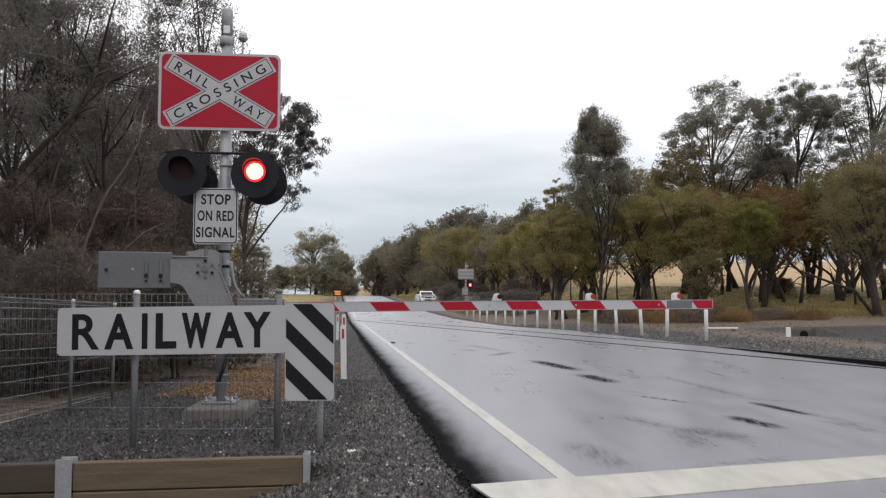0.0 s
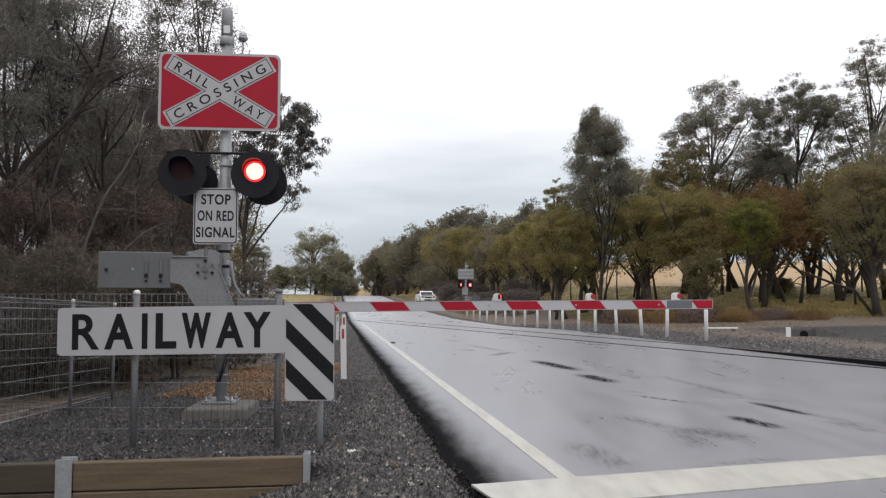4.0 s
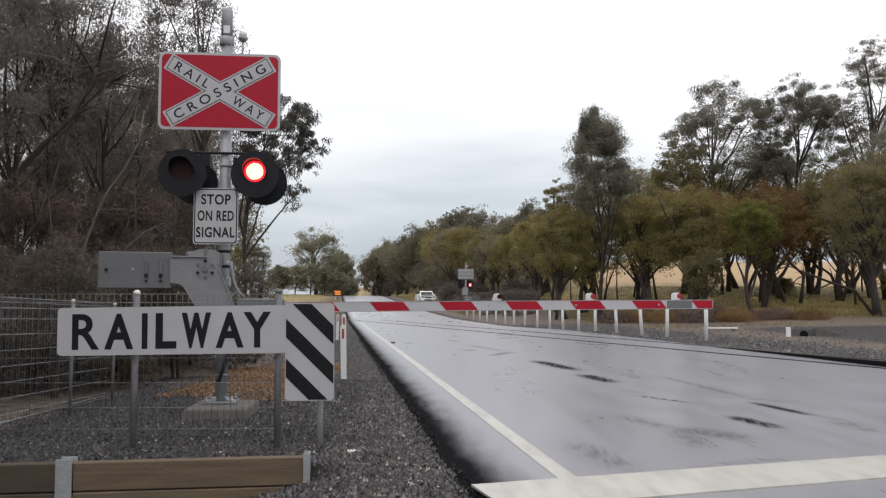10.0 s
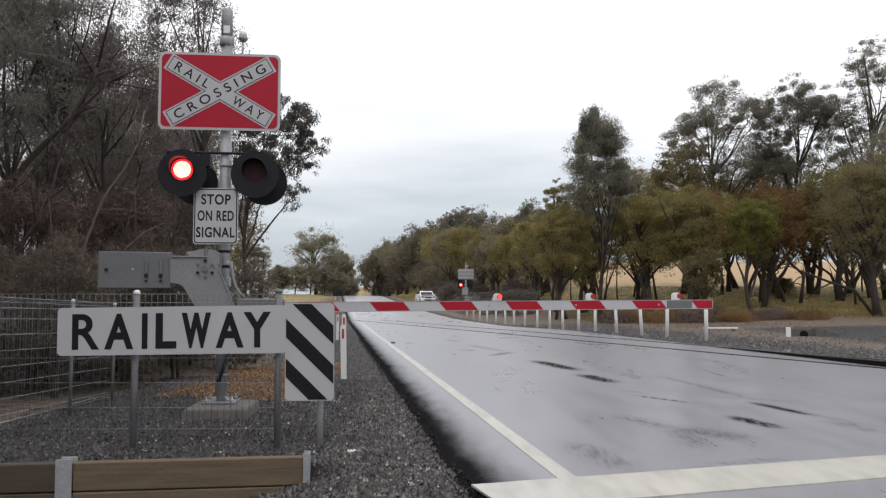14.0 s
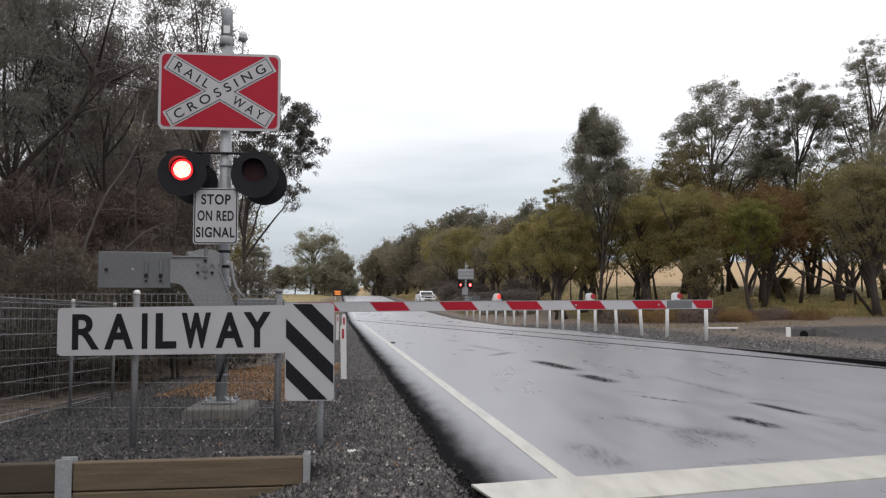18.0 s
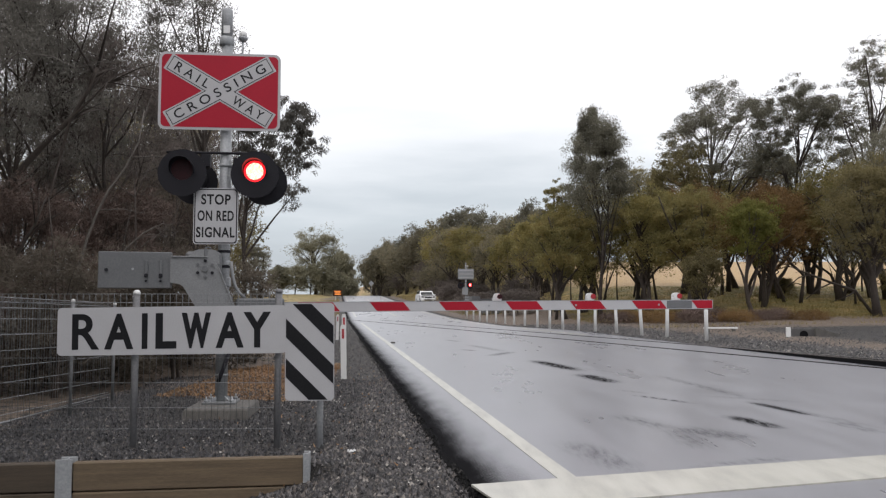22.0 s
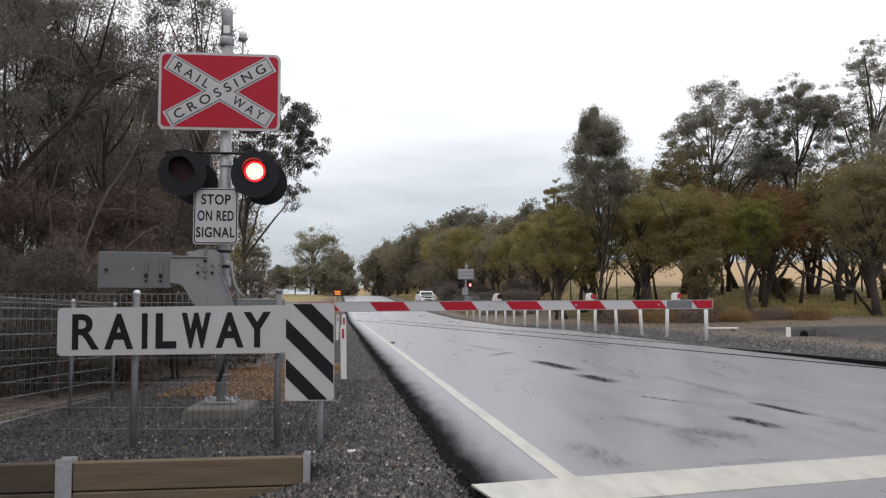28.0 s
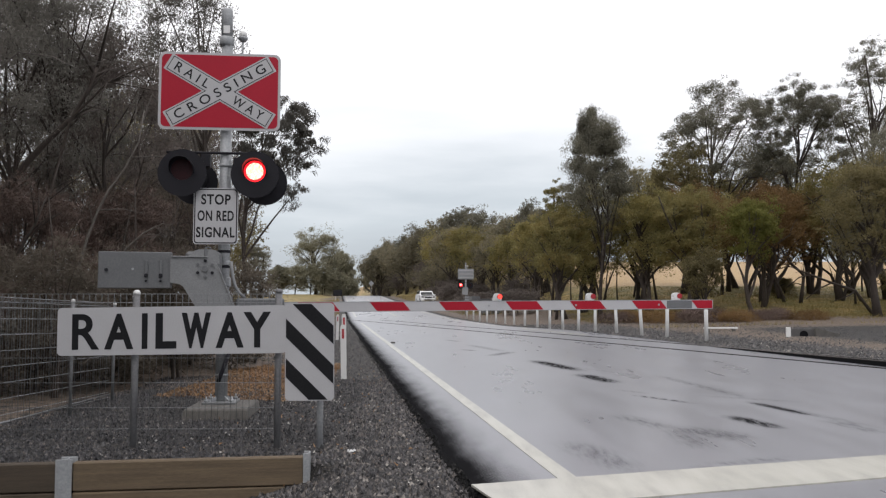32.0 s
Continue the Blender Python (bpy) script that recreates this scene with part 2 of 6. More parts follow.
    dry.operation = "MAXIMUM"
    l.new(edged.outputs[0], dry.inputs[0])
    l.new(sx.outputs[0], dry.inputs[1])
    black = n.new("ShaderNodeMix")
    black.data_type = "RGBA"
    black.inputs[7].default_value = (0.013, 0.013, 0.014, 1)
    l.new(dry.outputs[0], black.inputs[0])
    l.new(r.outputs[0], black.inputs[6])
    l.new(black.outputs[2], p.inputs["Base Color"])
    film = n.new("ShaderNodeMath")
    film.operation = "SUBTRACT"
    film.inputs[0].default_value = 1.0
    l.new(dry.outputs[0], film.inputs[1])
    l.new(film.outputs[0], p.inputs["Coat Weight"])
    gloss = n.new("ShaderNodeMath")
    gloss.operation = "MULTIPLY"
    gloss.inputs[1].default_value = 0.24
    l.new(film.outputs[0], gloss.inputs[0])
    l.new(gloss.outputs[0], p.inputs["Specular IOR Level"])
    m2 = n.new("ShaderNodeMix")
    m2.inputs[0].default_value = 0.35
    l.new(big.outputs[0], m2.inputs[2])
    l.new(mid.outputs[0], m2.inputs[3])
    mr = n.new("ShaderNodeMapRange")
    mr.inputs[1].default_value, mr.inputs[2].default_value = 0.1, 0.9
    mr.inputs[3].default_value, mr.inputs[4].default_value = 0.20, 0.40
    l.new(m2.outputs[0], mr.inputs[0])
    l.new(mr.outputs[0], p.inputs["Coat Roughness"])
    p.inputs["Coat IOR"].default_value = 1.72
    p.inputs["Roughness"].default_value = 0.6
    bp = n.new("ShaderNodeBump")
    bp.inputs["Strength"].default_value, bp.inputs["Distance"].default_value = 0.34, 0.003
    l.new(grain.outputs[0], bp.inputs["Height"])
    l.new(bp.outputs[0], p.inputs["Normal"])
    return m


ROAD = road_mat()


def line_mat():
    """Worn road paint: grime in blotches, tyre streaks along the lane, a film of water."""
    m, n, l, p = shader("worn_road_paint")
    tc = n.new("ShaderNodeTexCoord").outputs["Object"]
    a, g = noise_tex(n, l, tc, 5, 6, (1, 0.4, 1)), noise_tex(n, l, tc, 140, 3)
    drag = noise_tex(n, l, tc, 3.0, 7, (3.2, 0.5, 1, -0.1))
    r = ramp(n, [(0.30, (0.17, 0.167, 0.155)), (0.40, (0.33, 0.32, 0.28)), (0.52, (0.44, 0.427, 0.37)), (0.7, (0.53, 0.515, 0.46))])
    mx, my = n.new("ShaderNodeMix"), n.new("ShaderNodeMix")
    mx.inputs[0].default_value, my.inputs[0].default_value = 0.4, 0.42
    l.new(a.outputs[0], mx.inputs[2])
    l.new(g.outputs[0], mx.inputs[3])
    l.new(mx.outputs[0], my.inputs[2])
    l.new(drag.outputs[0], my.inputs[3])
    l.new(my.outputs[0], r.inputs[0])
    l.new(r.outputs[0], p.inputs["Base Color"])
    p.inputs["Roughness"].default_value = 0.45
    p.inputs["Coat Weight"].default_value, p.inputs["Coat Roughness"].default_value = 0.75, 0.3
    bp = n.new("ShaderNodeBump")
    bp.inputs["Strength"].default_value, bp.inputs["Distance"].default_value = 0.2, 0.003
    l.new(g.outputs[0], bp.inputs["Height"])
    l.new(bp.outputs[0], p.inputs["Normal"])
    return m


LINE = line_mat()


def ground_mat():
    """Gravel, leaf litter, grass and stubble, laid out by the ground's own zone values."""
    m, n, l, p = shader("earth_and_gravel")
    tc = n.new("ShaderNodeTexCoord").outputs["Object"]
    g1, g2, g3 = noise_tex(n, l, tc, 60, 4), noise_tex(n, l, tc, 1.1, 5), noise_tex(n, l, tc, 9, 5)
    vor = n.new("ShaderNodeTexVoronoi")
    vor.inputs["Scale"].default_value = 85
    l.new(tc, vor.inputs["Vector"])
    gravel = ramp(n, [(0.1, (0.007, 0.007, 0.007)), (0.5, (0.024, 0.022, 0.021)), (0.9, (0.075, 0.068, 0.061))])
    l.new(vor.outputs["Color"], gravel.inputs[0])
    out = gravel.outputs[0]

    def over(out, attr, stops, tex):
        at = n.new("ShaderNodeAttribute")
        at.attribute_name = attr
        md = n.new("ShaderNodeMath")
        md.operation = "MULTIPLY_ADD"
        md.inputs[1].default_value, md.inputs[2].default_value = 1.6, -0.8
        l.new(g3.outputs[0], md.inputs[0])
        ad = n.new("ShaderNodeMath")
        l.new(at.outputs["Fac"], ad.inputs[0])
        l.new(md.outputs[0], ad.inputs[1])
        mr = n.new("ShaderNodeMapRange")
        mr.inputs[1].default_value, mr.inputs[2].default_value = 0.38, 0.62
        l.new(ad.outputs[0], mr.inputs[0])
        r = ramp(n, stops)
        l.new(tex, r.inputs[0])
        mx = n.new("ShaderNodeMix")
        mx.data_type = "RGBA"
        l.new(mr.outputs[0], mx.inputs[0])
        l.new(out, mx.inputs[6])
        l.new(r.outputs[0], mx.inputs[7])
        return mx.outputs[2]

    out = over(out, "dirt", [(0.3, (0.065, 0.050, 0.039)), (0.7, (0.19, 0.145, 0.11))], g3.outputs[0])
    out = over(out, "litter", [(0.3, (0.085, 0.048, 0.026)), (0.55, (0.24, 0.125, 0.052)), (0.75, (0.40, 0.25, 0.13))], g1.outputs[0])
    out = over(out, "grass", [(0.3, (0.10, 0.105, 0.032)), (0.5, (0.20, 0.155, 0.055)), (0.7, (0.36, 0.245, 0.10))], g2.outputs[0])
    out = over(out, "field", [(0.3, (0.30, 0.20, 0.098)), (0.7, (0.40, 0.28, 0.14))], g2.outputs[0])
    l.new(out, p.inputs["Base Color"])
    p.inputs["Roughness"].default_value = 0.7
    p.inputs["Specular IOR Level"].default_value = 0.3
    bp = n.new("ShaderNodeBump")
    bp.inputs["Strength"].default_value, bp.inputs["Distance"].default_value = 0.9, 0.012
    l.new(vor.outputs["Distance"], bp.inputs["Height"])
    l.new(bp.outputs[0], p.inputs["Normal"])
    return m


GROUND = ground_mat()


# ---- mesh building ----
class Geo:
    def __init__(self):
        self.v, self.f, self.s, self.mi = [], [], [], []

    def add(self, vs, fs, smooth=False, mi=0):
        o = len(self.v)
        self.v += [tuple(p) for p in vs]
        self.f += [tuple(i + o for i in f) for f in fs]
        self.s += [smooth] * len(fs)
        self.mi += [mi] * len(fs)
        return self

    def box(self, c, s, b=0.0, mi=0, turn=None):
        """A box with chamfered edges."""
        hx, hy, hz = s[0] / 2, s[1] / 2, s[2] / 2
        b = min(b, hx * 0.49, hy * 0.49, hz * 0.49)
        bm = bmesh.new()
        bmesh.ops.create_cube(bm, size=1.0)
        for v in bm.verts:
            v.co = Vector((v.co.x * 2 * hx, v.co.y * 2 * hy, v.co.z * 2 * hz))
        if b > 0:
            bmesh.ops.bevel(bm, geom=bm.edges[:], offset=b, segments=1, affect="EDGES")
        bm.verts.index_update()
        m = (turn or Matrix())
        self.add([m @ v.co + Vector(c) for v in bm.verts], [[v.index for v in f.verts] for f in bm.faces], False, mi)
        bm.free()
        return self

    def tube(self, pts, radii, n=8, caps=True, mi=0, smooth=True):
        pts = [Vector(p) for p in pts]
        if not hasattr(radii, "__len__"):
            radii = [radii] * len(pts)
        vs, fs = [], []
        side = None
        for i, p in enumerate(pts):
            d = (pts[min(i + 1, len(pts) - 1)] - pts[max(i - 1, 0)]).normalized()
            if side is None:
                side = d.cross(Vector((0.0, 1.0, 0.0)) if abs(d.y) < 0.9 else Vector((1.0, 0.0, 0.0))).normalized()
            else:
                side = (side - d * side.dot(d)).normalized()
            up = d.cross(side)
            for k in range(n):
                a = 2 * math.pi * k / n
                vs.append(p + (side * math.cos(a) + up * math.sin(a)) * radii[i])
        for i in range(len(pts) - 1):
            for k in range(n):
                k2 = (k + 1) % n
                fs.append((i * n + k, i * n + k2, (i + 1) * n + k2, (i + 1) * n + k))
        self.add(vs, fs, smooth, mi)
        if caps:
            o = len(self.v) - len(vs)
            self.f.append(tuple(o + k for k in reversed(range(n))))
            self.f.append(tuple(o + (len(pts) - 1) * n + k for k in range(n)))
            self.s += [False, False]
            self.mi += [mi, mi]
        return self

    def prism(self, poly, y0, y1, mi=0):
        """A plate in the xz plane between y0 (front) and y1 (back)."""
        n = len(poly)
        vs = [(x, y0, z) for x, z in poly] + [(x, y1, z) for x, z in poly]
        fs = [tuple(range(n)), tuple(reversed(range(n, 2 * n)))]
        fs += [(i, i + n, (i + 1) % n + n, (i + 1) % n) for i in range(n)]
        return self.add(vs, fs, False, mi)

    def flat(self, poly, z0, z1):
        """A slab lying flat, of the outline poly in the xy plane."""
        n = len(poly)
        vs = [(x, y, z1) for x, y in poly] + [(x, y, z0) for x, y in poly]
        fs = [tuple(range(n)), tuple(reversed(range(n, 2 * n)))]
        fs += [(i, i + n, (i + 1) % n + n, (i + 1) % n) for i in range(n)]
        return self.add(vs, fs)

    def mesh(self, name, mats):
        me = bpy.data.meshes.new(name)
        me.from_pydata(self.v, [], self.f)
        for m in (mats if isinstance(mats, (list, tuple)) else [mats]):
            me.materials.append(m)
        me.polygons.foreach_set("use_smooth", self.s)
        me.polygons.foreach_set("material_index", self.mi)
        me.update()
        return me


def part(name, geo, material, parent=None, label="", m=None):
    me = geo if isinstance(geo, bpy.types.Mesh) else geo.mesh(name, material)
    ob = new(name, me)
    ob.parent = parent
    if m is not None:
        ob.matrix_basis = m
    if label:
        ob["label"] = label
    return ob


def thing(name, m, label, category, group=""):
    ob = new(name)
    ob.empty_display_size = 0.2
    ob.matrix_basis = m
    return tagged(ob, label, category, group)


def structure(name, geo, material, label="", category=""):
    return tagged(part(name, geo, material, None, label), label, category or name.replace("_", " "), "", "structure")


def rrect(w, h, r, cx=0.0, cz=0.0, k=5):
    out = []
    for sx, sz, a0 in ((1, 1, 0), (-1, 1, 90), (-1, -1, 180), (1, -1, 270)):
        for i in range(k + 1):
            a = radians(a0 + 90 * i / k)
            out.append((cx + sx * (w / 2 - r) + r * math.cos(a), cz + sz * (h / 2 - r) + r * math.sin(a)))
    return out


def disc(r, n=24, cx=0.0, cz=0.0):
    return [(cx + r * math.cos(2 * math.pi * i / n), cz + r * math.sin(2 * math.pi * i / n)) for i in range(n)]


def words(text, w, h, bold=0.0, depth=0.0012, gap=1.0):
    """The text as a mesh that fills w by h metres, standing in the xz plane and facing -y."""
    cu = bpy.data.curves.new("words", "FONT")
    cu.body, cu.size, cu.extrude, cu.offset, cu.space_character = text, 1.0, 0.02, bold, gap
    ob = new("words", cu)
    me = bpy.data.meshes.new_from_object(ob.evaluated_get(bpy.context.evaluated_depsgraph_get()))
    bpy.data.objects.remove(ob)
    co = np.empty(len(me.vertices) * 3)
    me.vertices.foreach_get("co", co)
    co = co.reshape(-1, 3)
    lo, hi = co.min(0), co.max(0)
    co = (co - (lo + hi) / 2) / (hi - lo)
    out = np.stack([co[:, 0] * w, -co[:, 2] * depth, co[:, 1] * h], 1)
    me.vertices.foreach_set("co", out.ravel())
    me.materials.clear()
    me.materials.append(BLACK)
    me.update()
    return me


def smooth(t):
    t = min(1.0, max(0.0, t))
    return t * t * (3 - 2 * t)


# ---- lie of the land ----
SLOPE_Y = (-60, 50, 60, 70, 82, 95, 120, 145, 165, 200, 300, 3000)
SLOPE_Z = (0, 0, 0.12, 0.3, 0.55, 0.9, 1.62, 2.35, 2.5, 1.6, -2, -8)
HILL_Y = (-60, 25, 45, 70, 150, 300, 3000)
HILL_Z = (0, 0.0, 0.5, 2.7, 8.9, 15, 20)


def road_x(y):
    return 5.22 - 0.137 * y if y < 45 else 5.22 - 0.137 * 45 - 0.132 * (y - 45)


def road_z(y):
    return float(np.interp(y, SLOPE_Y, SLOPE_Z))


def wall_y(x):
    return 5.76 + (x + 0.97) * 0.09


def land(x, y):
    e = x - road_x(y)
    z = road_z(y)
    if e > 5:
        t = smooth((e - 6) / 14)
        z = z * (1 - t) + float(np.interp(y, HILL_Y, HILL_Z)) * t
    z -= 0.055
    if x < 0.4 and y < 8:
        w = 0.05 if x < -0.95 else 0.05 + 0.9 * smooth((x + 0.95) / 0.5)
        low = -min(0.6, max(0.0, 0.27 * (-0.55 - x)))
        z += low * (1 - smooth((y - wall_y(x)) / w + 0.5))
    if e < -5 and y > 8.5:
        z += 0.35 * smooth((y - 9) / 8) * smooth((-e - 6) / 4) + 0.10 * noise.noise((x * 0.5, y * 0.5, 0))
    return z


def make_ground():
    def lines(spans):
        out = []
        for a, b, st in spans:
            out += list(np.arange(a, b, st))
        return out + [spans[-1][1]]
    xs = lines([(-2500, -300, 550), (-300, -60, 40), (-60, -12, 4), (-12, -4, 0.5), (-4, 1, 0.1), (1, 12, 0.5), (12, 40, 1.5), (40, 120, 8), (120, 300, 45), (300, 2500, 550)])
    ys = lines([(-2500, -100, 600), (-100, 0, 20), (0, 4, 0.8), (4, 6.6, 0.06), (6.6, 16, 0.3), (16, 40, 0.8), (40, 100, 2), (100, 320, 10), (320, 1200, 80), (1200, 3000, 600)])
    nx = len(xs)
    vs = [(x, y, land(x, y)) for y in ys for x in xs]
    fs = [(j * nx + i, j * nx + i + 1, (j + 1) * nx + i + 1, (j + 1) * nx + i) for j in range(len(ys) - 1) for i in range(nx - 1)]
    g = Geo().add(vs, fs, True)
    ob = structure("ground", g, GROUND, "dark gravel, leaf litter, grass and stubble ground", "ground")
    zones = {"dirt": [], "litter": [], "grass": [], "field": []}
    for x, y, z in vs:
        e = x - road_x(y)
        dirt = smooth((e - 6.5) / 3) * 0.8 * (1 - 0.8 * smooth((x - 11.5) / 1.5) * smooth((y - 21) / 2) * (1 - smooth((y - 32) / 3))) if e > 0 else 0.12 + 0.75 * smooth((y - 9.5) / 2) * smooth((-e - 5.6) / 1.0)
        if e > 0:
            dirt = max(dirt, 0.8 * smooth((e - 3.0) / 1.2) * smooth((y - 38) / 4))
        if e < -5:
            dirt = max(dirt, 0.62 * smooth((-3.75 - x) / 0.4) * smooth((y - 6.7) / 0.5))
        zones["dirt"].append(dirt)
        lit = 0.0
        if e < -5:
            lit = smooth((y - 9.3) / 0.4) * smooth((-e - 4.9) / 0.5) * (1 - smooth((-x - 2.75) / 0.6)) * (1 - smooth((y - 13.5) / 3)) * (1 - smooth((x + 1.8) / 0.3))
        zones["litter"].append(lit * 0.95)
        gr = smooth((e - 9.5) / 3) * smooth((y - 41) / 4) if e > 0 else smooth((y - 45) / 15) * smooth((-e - 5.5) / 2)
        if e > 0:
            gr = max(gr, smooth((e - 5.5) / 1.5) * smooth((y - 75) / 12))
        zones["grass"].append(gr)
        zones["field"].append(smooth((y - 67) / 3) * smooth((e - 14) / 6))
    for k, vals in zones.items():
        ob.data.attributes.new(k, "FLOAT", "POINT").data.foreach_set("value", vals)


make_ground()


def strip(e0, e1, y0, y1, step, z0, z1, skirt=0.0):
    """A strip along the road between the offsets e0 and e1 from its middle."""
    n = max(1, int((y1 - y0) / step))
    g = Geo()
    vs, cols = [], 4
    for i in range(n + 1):
        y = y0 + (y1 - y0) * i / n
        x, z = road_x(y), road_z(y)
        wob = 0.045 * noise.noise((y * 1.3, 3.1, 0)) + 0.045 * noise.noise((y * 4.5, 7.1, 0)) if skirt else 0
        vs += [(x + e0 - skirt + wob, y, z + z0), (x + e0 + wob, y, z + z1), (x + e1, y, z + z1), (x + e1 + skirt, y, z + z0)]
    fs = []
    for i in range(n):
        a, b = i * cols, (i + 1) * cols
        fs += [(a + k, a + k + 1, b + k + 1, b + k) for k in range(3)]
    fs += [(3, 2, 1, 0), tuple(n * cols + k for k in range(4))]
    g.add(vs, fs)
    if skirt:
        g.mi = [0 if i % 3 == 1 else 1 for i in range(len(fs))]
    return g




# worn streaks: from, to, width, depth of wear
WORN = (
    (1.74, 15.15, 2.19, 12.97, 0.34, 1.0), (2.12, 12.27, 2.36, 11.0, 0.30, 1.0), (3.4, 8.85, 3.62, 7.82, 0.15, 1.0), (2.78, 7.78, 2.96, 7.04, 0.20, 1.0),
    (2.28, 9.5, 2.75, 8.75, 0.10, 0.8), (0.97, 16.5, 1.56, 17.84, 0.30, 0.6), (3.59, 7.56, 3.72, 6.73, 0.24, 0.45), (0.64, 20.9, 1.38, 17.95, 0.35, 0.42),
    (1.68, 7.89, 2.0, 6.98, 0.30, 0.42), (2.05, 7.1, 2.47, 6.44, 0.42, 0.52), (1.0, 6.38, 1.26, 5.2, 0.36, 0.40), (2.07, 7.26, 1.95, 5.96, 0.34, 0.38),
    (3.25, 12.1, 3.54, 9.07, 0.22, 0.42), (3.45, 8.9, 3.83, 6.98, 0.20, 0.40), (1.71, 14.9, 3.12, 11.64, 0.12, 0.30), (1.69, 5.40, 2.53, 5.74, 0.14, 0.42),
    (0.09, 23.6, 0.45, 22.5, 0.25, 0.5), (0.44, 18.75, 0.74, 18.2, 0.22, 0.6), (3.0, 9.51, 3.98, 8.87, 0.16, 0.36), (2.19, 10.12, 2.51, 9.68, 0.12, 0.4))


def worn_at(x, y):
    best = 0.0
    for ax, ay, bx, by, wd, amount in WORN:
        if abs(y - (ay + by) / 2) > 2.5 or abs(x - (ax + bx) / 2) > 1.5:
            continue
        ln = math.hypot(bx - ax, by - ay)
        ux, uy = (bx - ax) / ln, (by - ay) / ln
        u = (x - (ax + bx) / 2) * ux + (y - (ay + by) / 2) * uy
        v = (x - (ax + bx) / 2) * uy - (y - (ay + by) / 2) * ux
        best = max(best, amount * math.exp(-(2 * u / ln) ** 4 * 0.9 - (2 * v / wd) ** 2 * 0.8))
    return best


def make_road():
    cols = [-4.44, -4.36, -4.28, -4.20, -4.12, -4.02, -3.92, -3.80] + list(np.arange(-3.66, 3.6, 0.065)) + [3.66, 4.1, 4.38, 4.5]
    wear = [1.25, 1.15, 0.95, 0.74, 0.56, 0.38, 0.20, 0.06] + [0.0] * (len(cols) - 12) + [0.0, 0.3, 0.8, 1]
    worn = []
    ys = list(np.arange(-60, 0, 2.0)) + list(np.arange(0, 30, 0.12)) + list(np.arange(30, 60, 0.4)) + list(np.arange(60, 330, 1.5))
    vs, edge = [], []
    for y in ys:
        x, z = road_x(y), road_z(y)
        sway = 0.05 * noise.noise((y * 0.9, 3.1, 0))
        wob = sway + 0.022 * noise.noise((y * 4.5, 7.1, 0)) + 0.012 * noise.noise((y * 13, 2.1, 0))
        for k, c in enumerate(cols):
            rim = k in (0, len(cols) - 1)
            c *= 1 - 0.34 * smooth((y - 31) / 7) if c > 0 else 1
            vs.append((x + c + (wob if k < 2 else sway if k < 6 else 0), y, z + (-0.09 if rim else -0.022 if k == 1 else -0.008 if k == 2 else 0.0)))
            edge.append(wear[k])
            worn.append(worn_at(x + c, y) if 4.8 < y < 25 else 0.0)
    nc = len(cols)
    fs = [(j * nc + i, j * nc + i + 1, (j + 1) * nc + i + 1, (j + 1) * nc + i) for j in range(len(ys) - 1) for i in range(nc - 1)]
    g = Geo().add(vs, fs)
    g.mi = [1 if f[0] % nc in (0, nc - 2) else 0 for f in fs]
    ob = structure("road", g, [ROAD, TAR], "wet grey asphalt country road with worn patches", "road")
    ob.data.attributes.new("edge", "FLOAT", "POINT").data.foreach_set("value", edge)
    ob.data.attributes.new("worn", "FLOAT", "POINT").data.foreach_set("value", worn)


make_road()
tagged(part("edge_line", strip(-3.812, -3.684, -40, 43, 1.0, -0.01, 0.004), LINE), "worn white painted edge line", "road marking", "", "structure")
tagged(part("edge_line", strip(-3.79, -3.66, 56, 300, 2.0, -0.01, 0.006), LINE), "white painted edge line beyond the tracks", "road marking", "", "structure")
tagged(part("edge_line", Geo().flat([(4.80, 27.0), (4.95, 27.1), (3.42, 33.9), (3.27, 33.8)], -0.01, 0.006), LINE), "worn white painted edge line", "road marking", "", "structure")
tagged(part("edge_line", strip(2.32, 2.46, 37, 300, 2.0, -0.01, 0.006), LINE), "white painted edge line beyond the tracks", "road marking", "", "structure")
for y0, y1 in ((58, 71), (86, 94), (106, 118), (130, 142), (154, 166), (178, 190), (202, 214), (226, 238)):
    tagged(part("centre_line", strip(-0.79, -0.65, y0, y1, 2.0, -0.01, 0.006), LINE), "white dashed centre line", "road marking", "", "structure")


def stop_line():
    d = Vector((2.99, 0.92, 0)).normalized()
    nrm = Vector((-d.y, d.x, 0))
    g = Geo()
    a = Vector((0.17, 4.85, 0))
    n = 26
    lo = [a + d * (i * 0.16) + nrm * (-0.58 + 0.012 * noise.noise((i * 0.7, 1, 0))) for i in range(n)]
    hi = [a + d * (i * 0.16) + nrm * (0.012 * noise.noise((i * 0.7, 9, 0))) for i in range(n)]
    poly = [(p.x, p.y) for p in lo] + [(p.x, p.y) for p in reversed(hi)]
    g.flat(poly, -0.004, 0.0085)
    tagged(part("stop_line", g, LINE), "broad white painted stop line across the lane", "road marking", "", "structure")


stop_line()


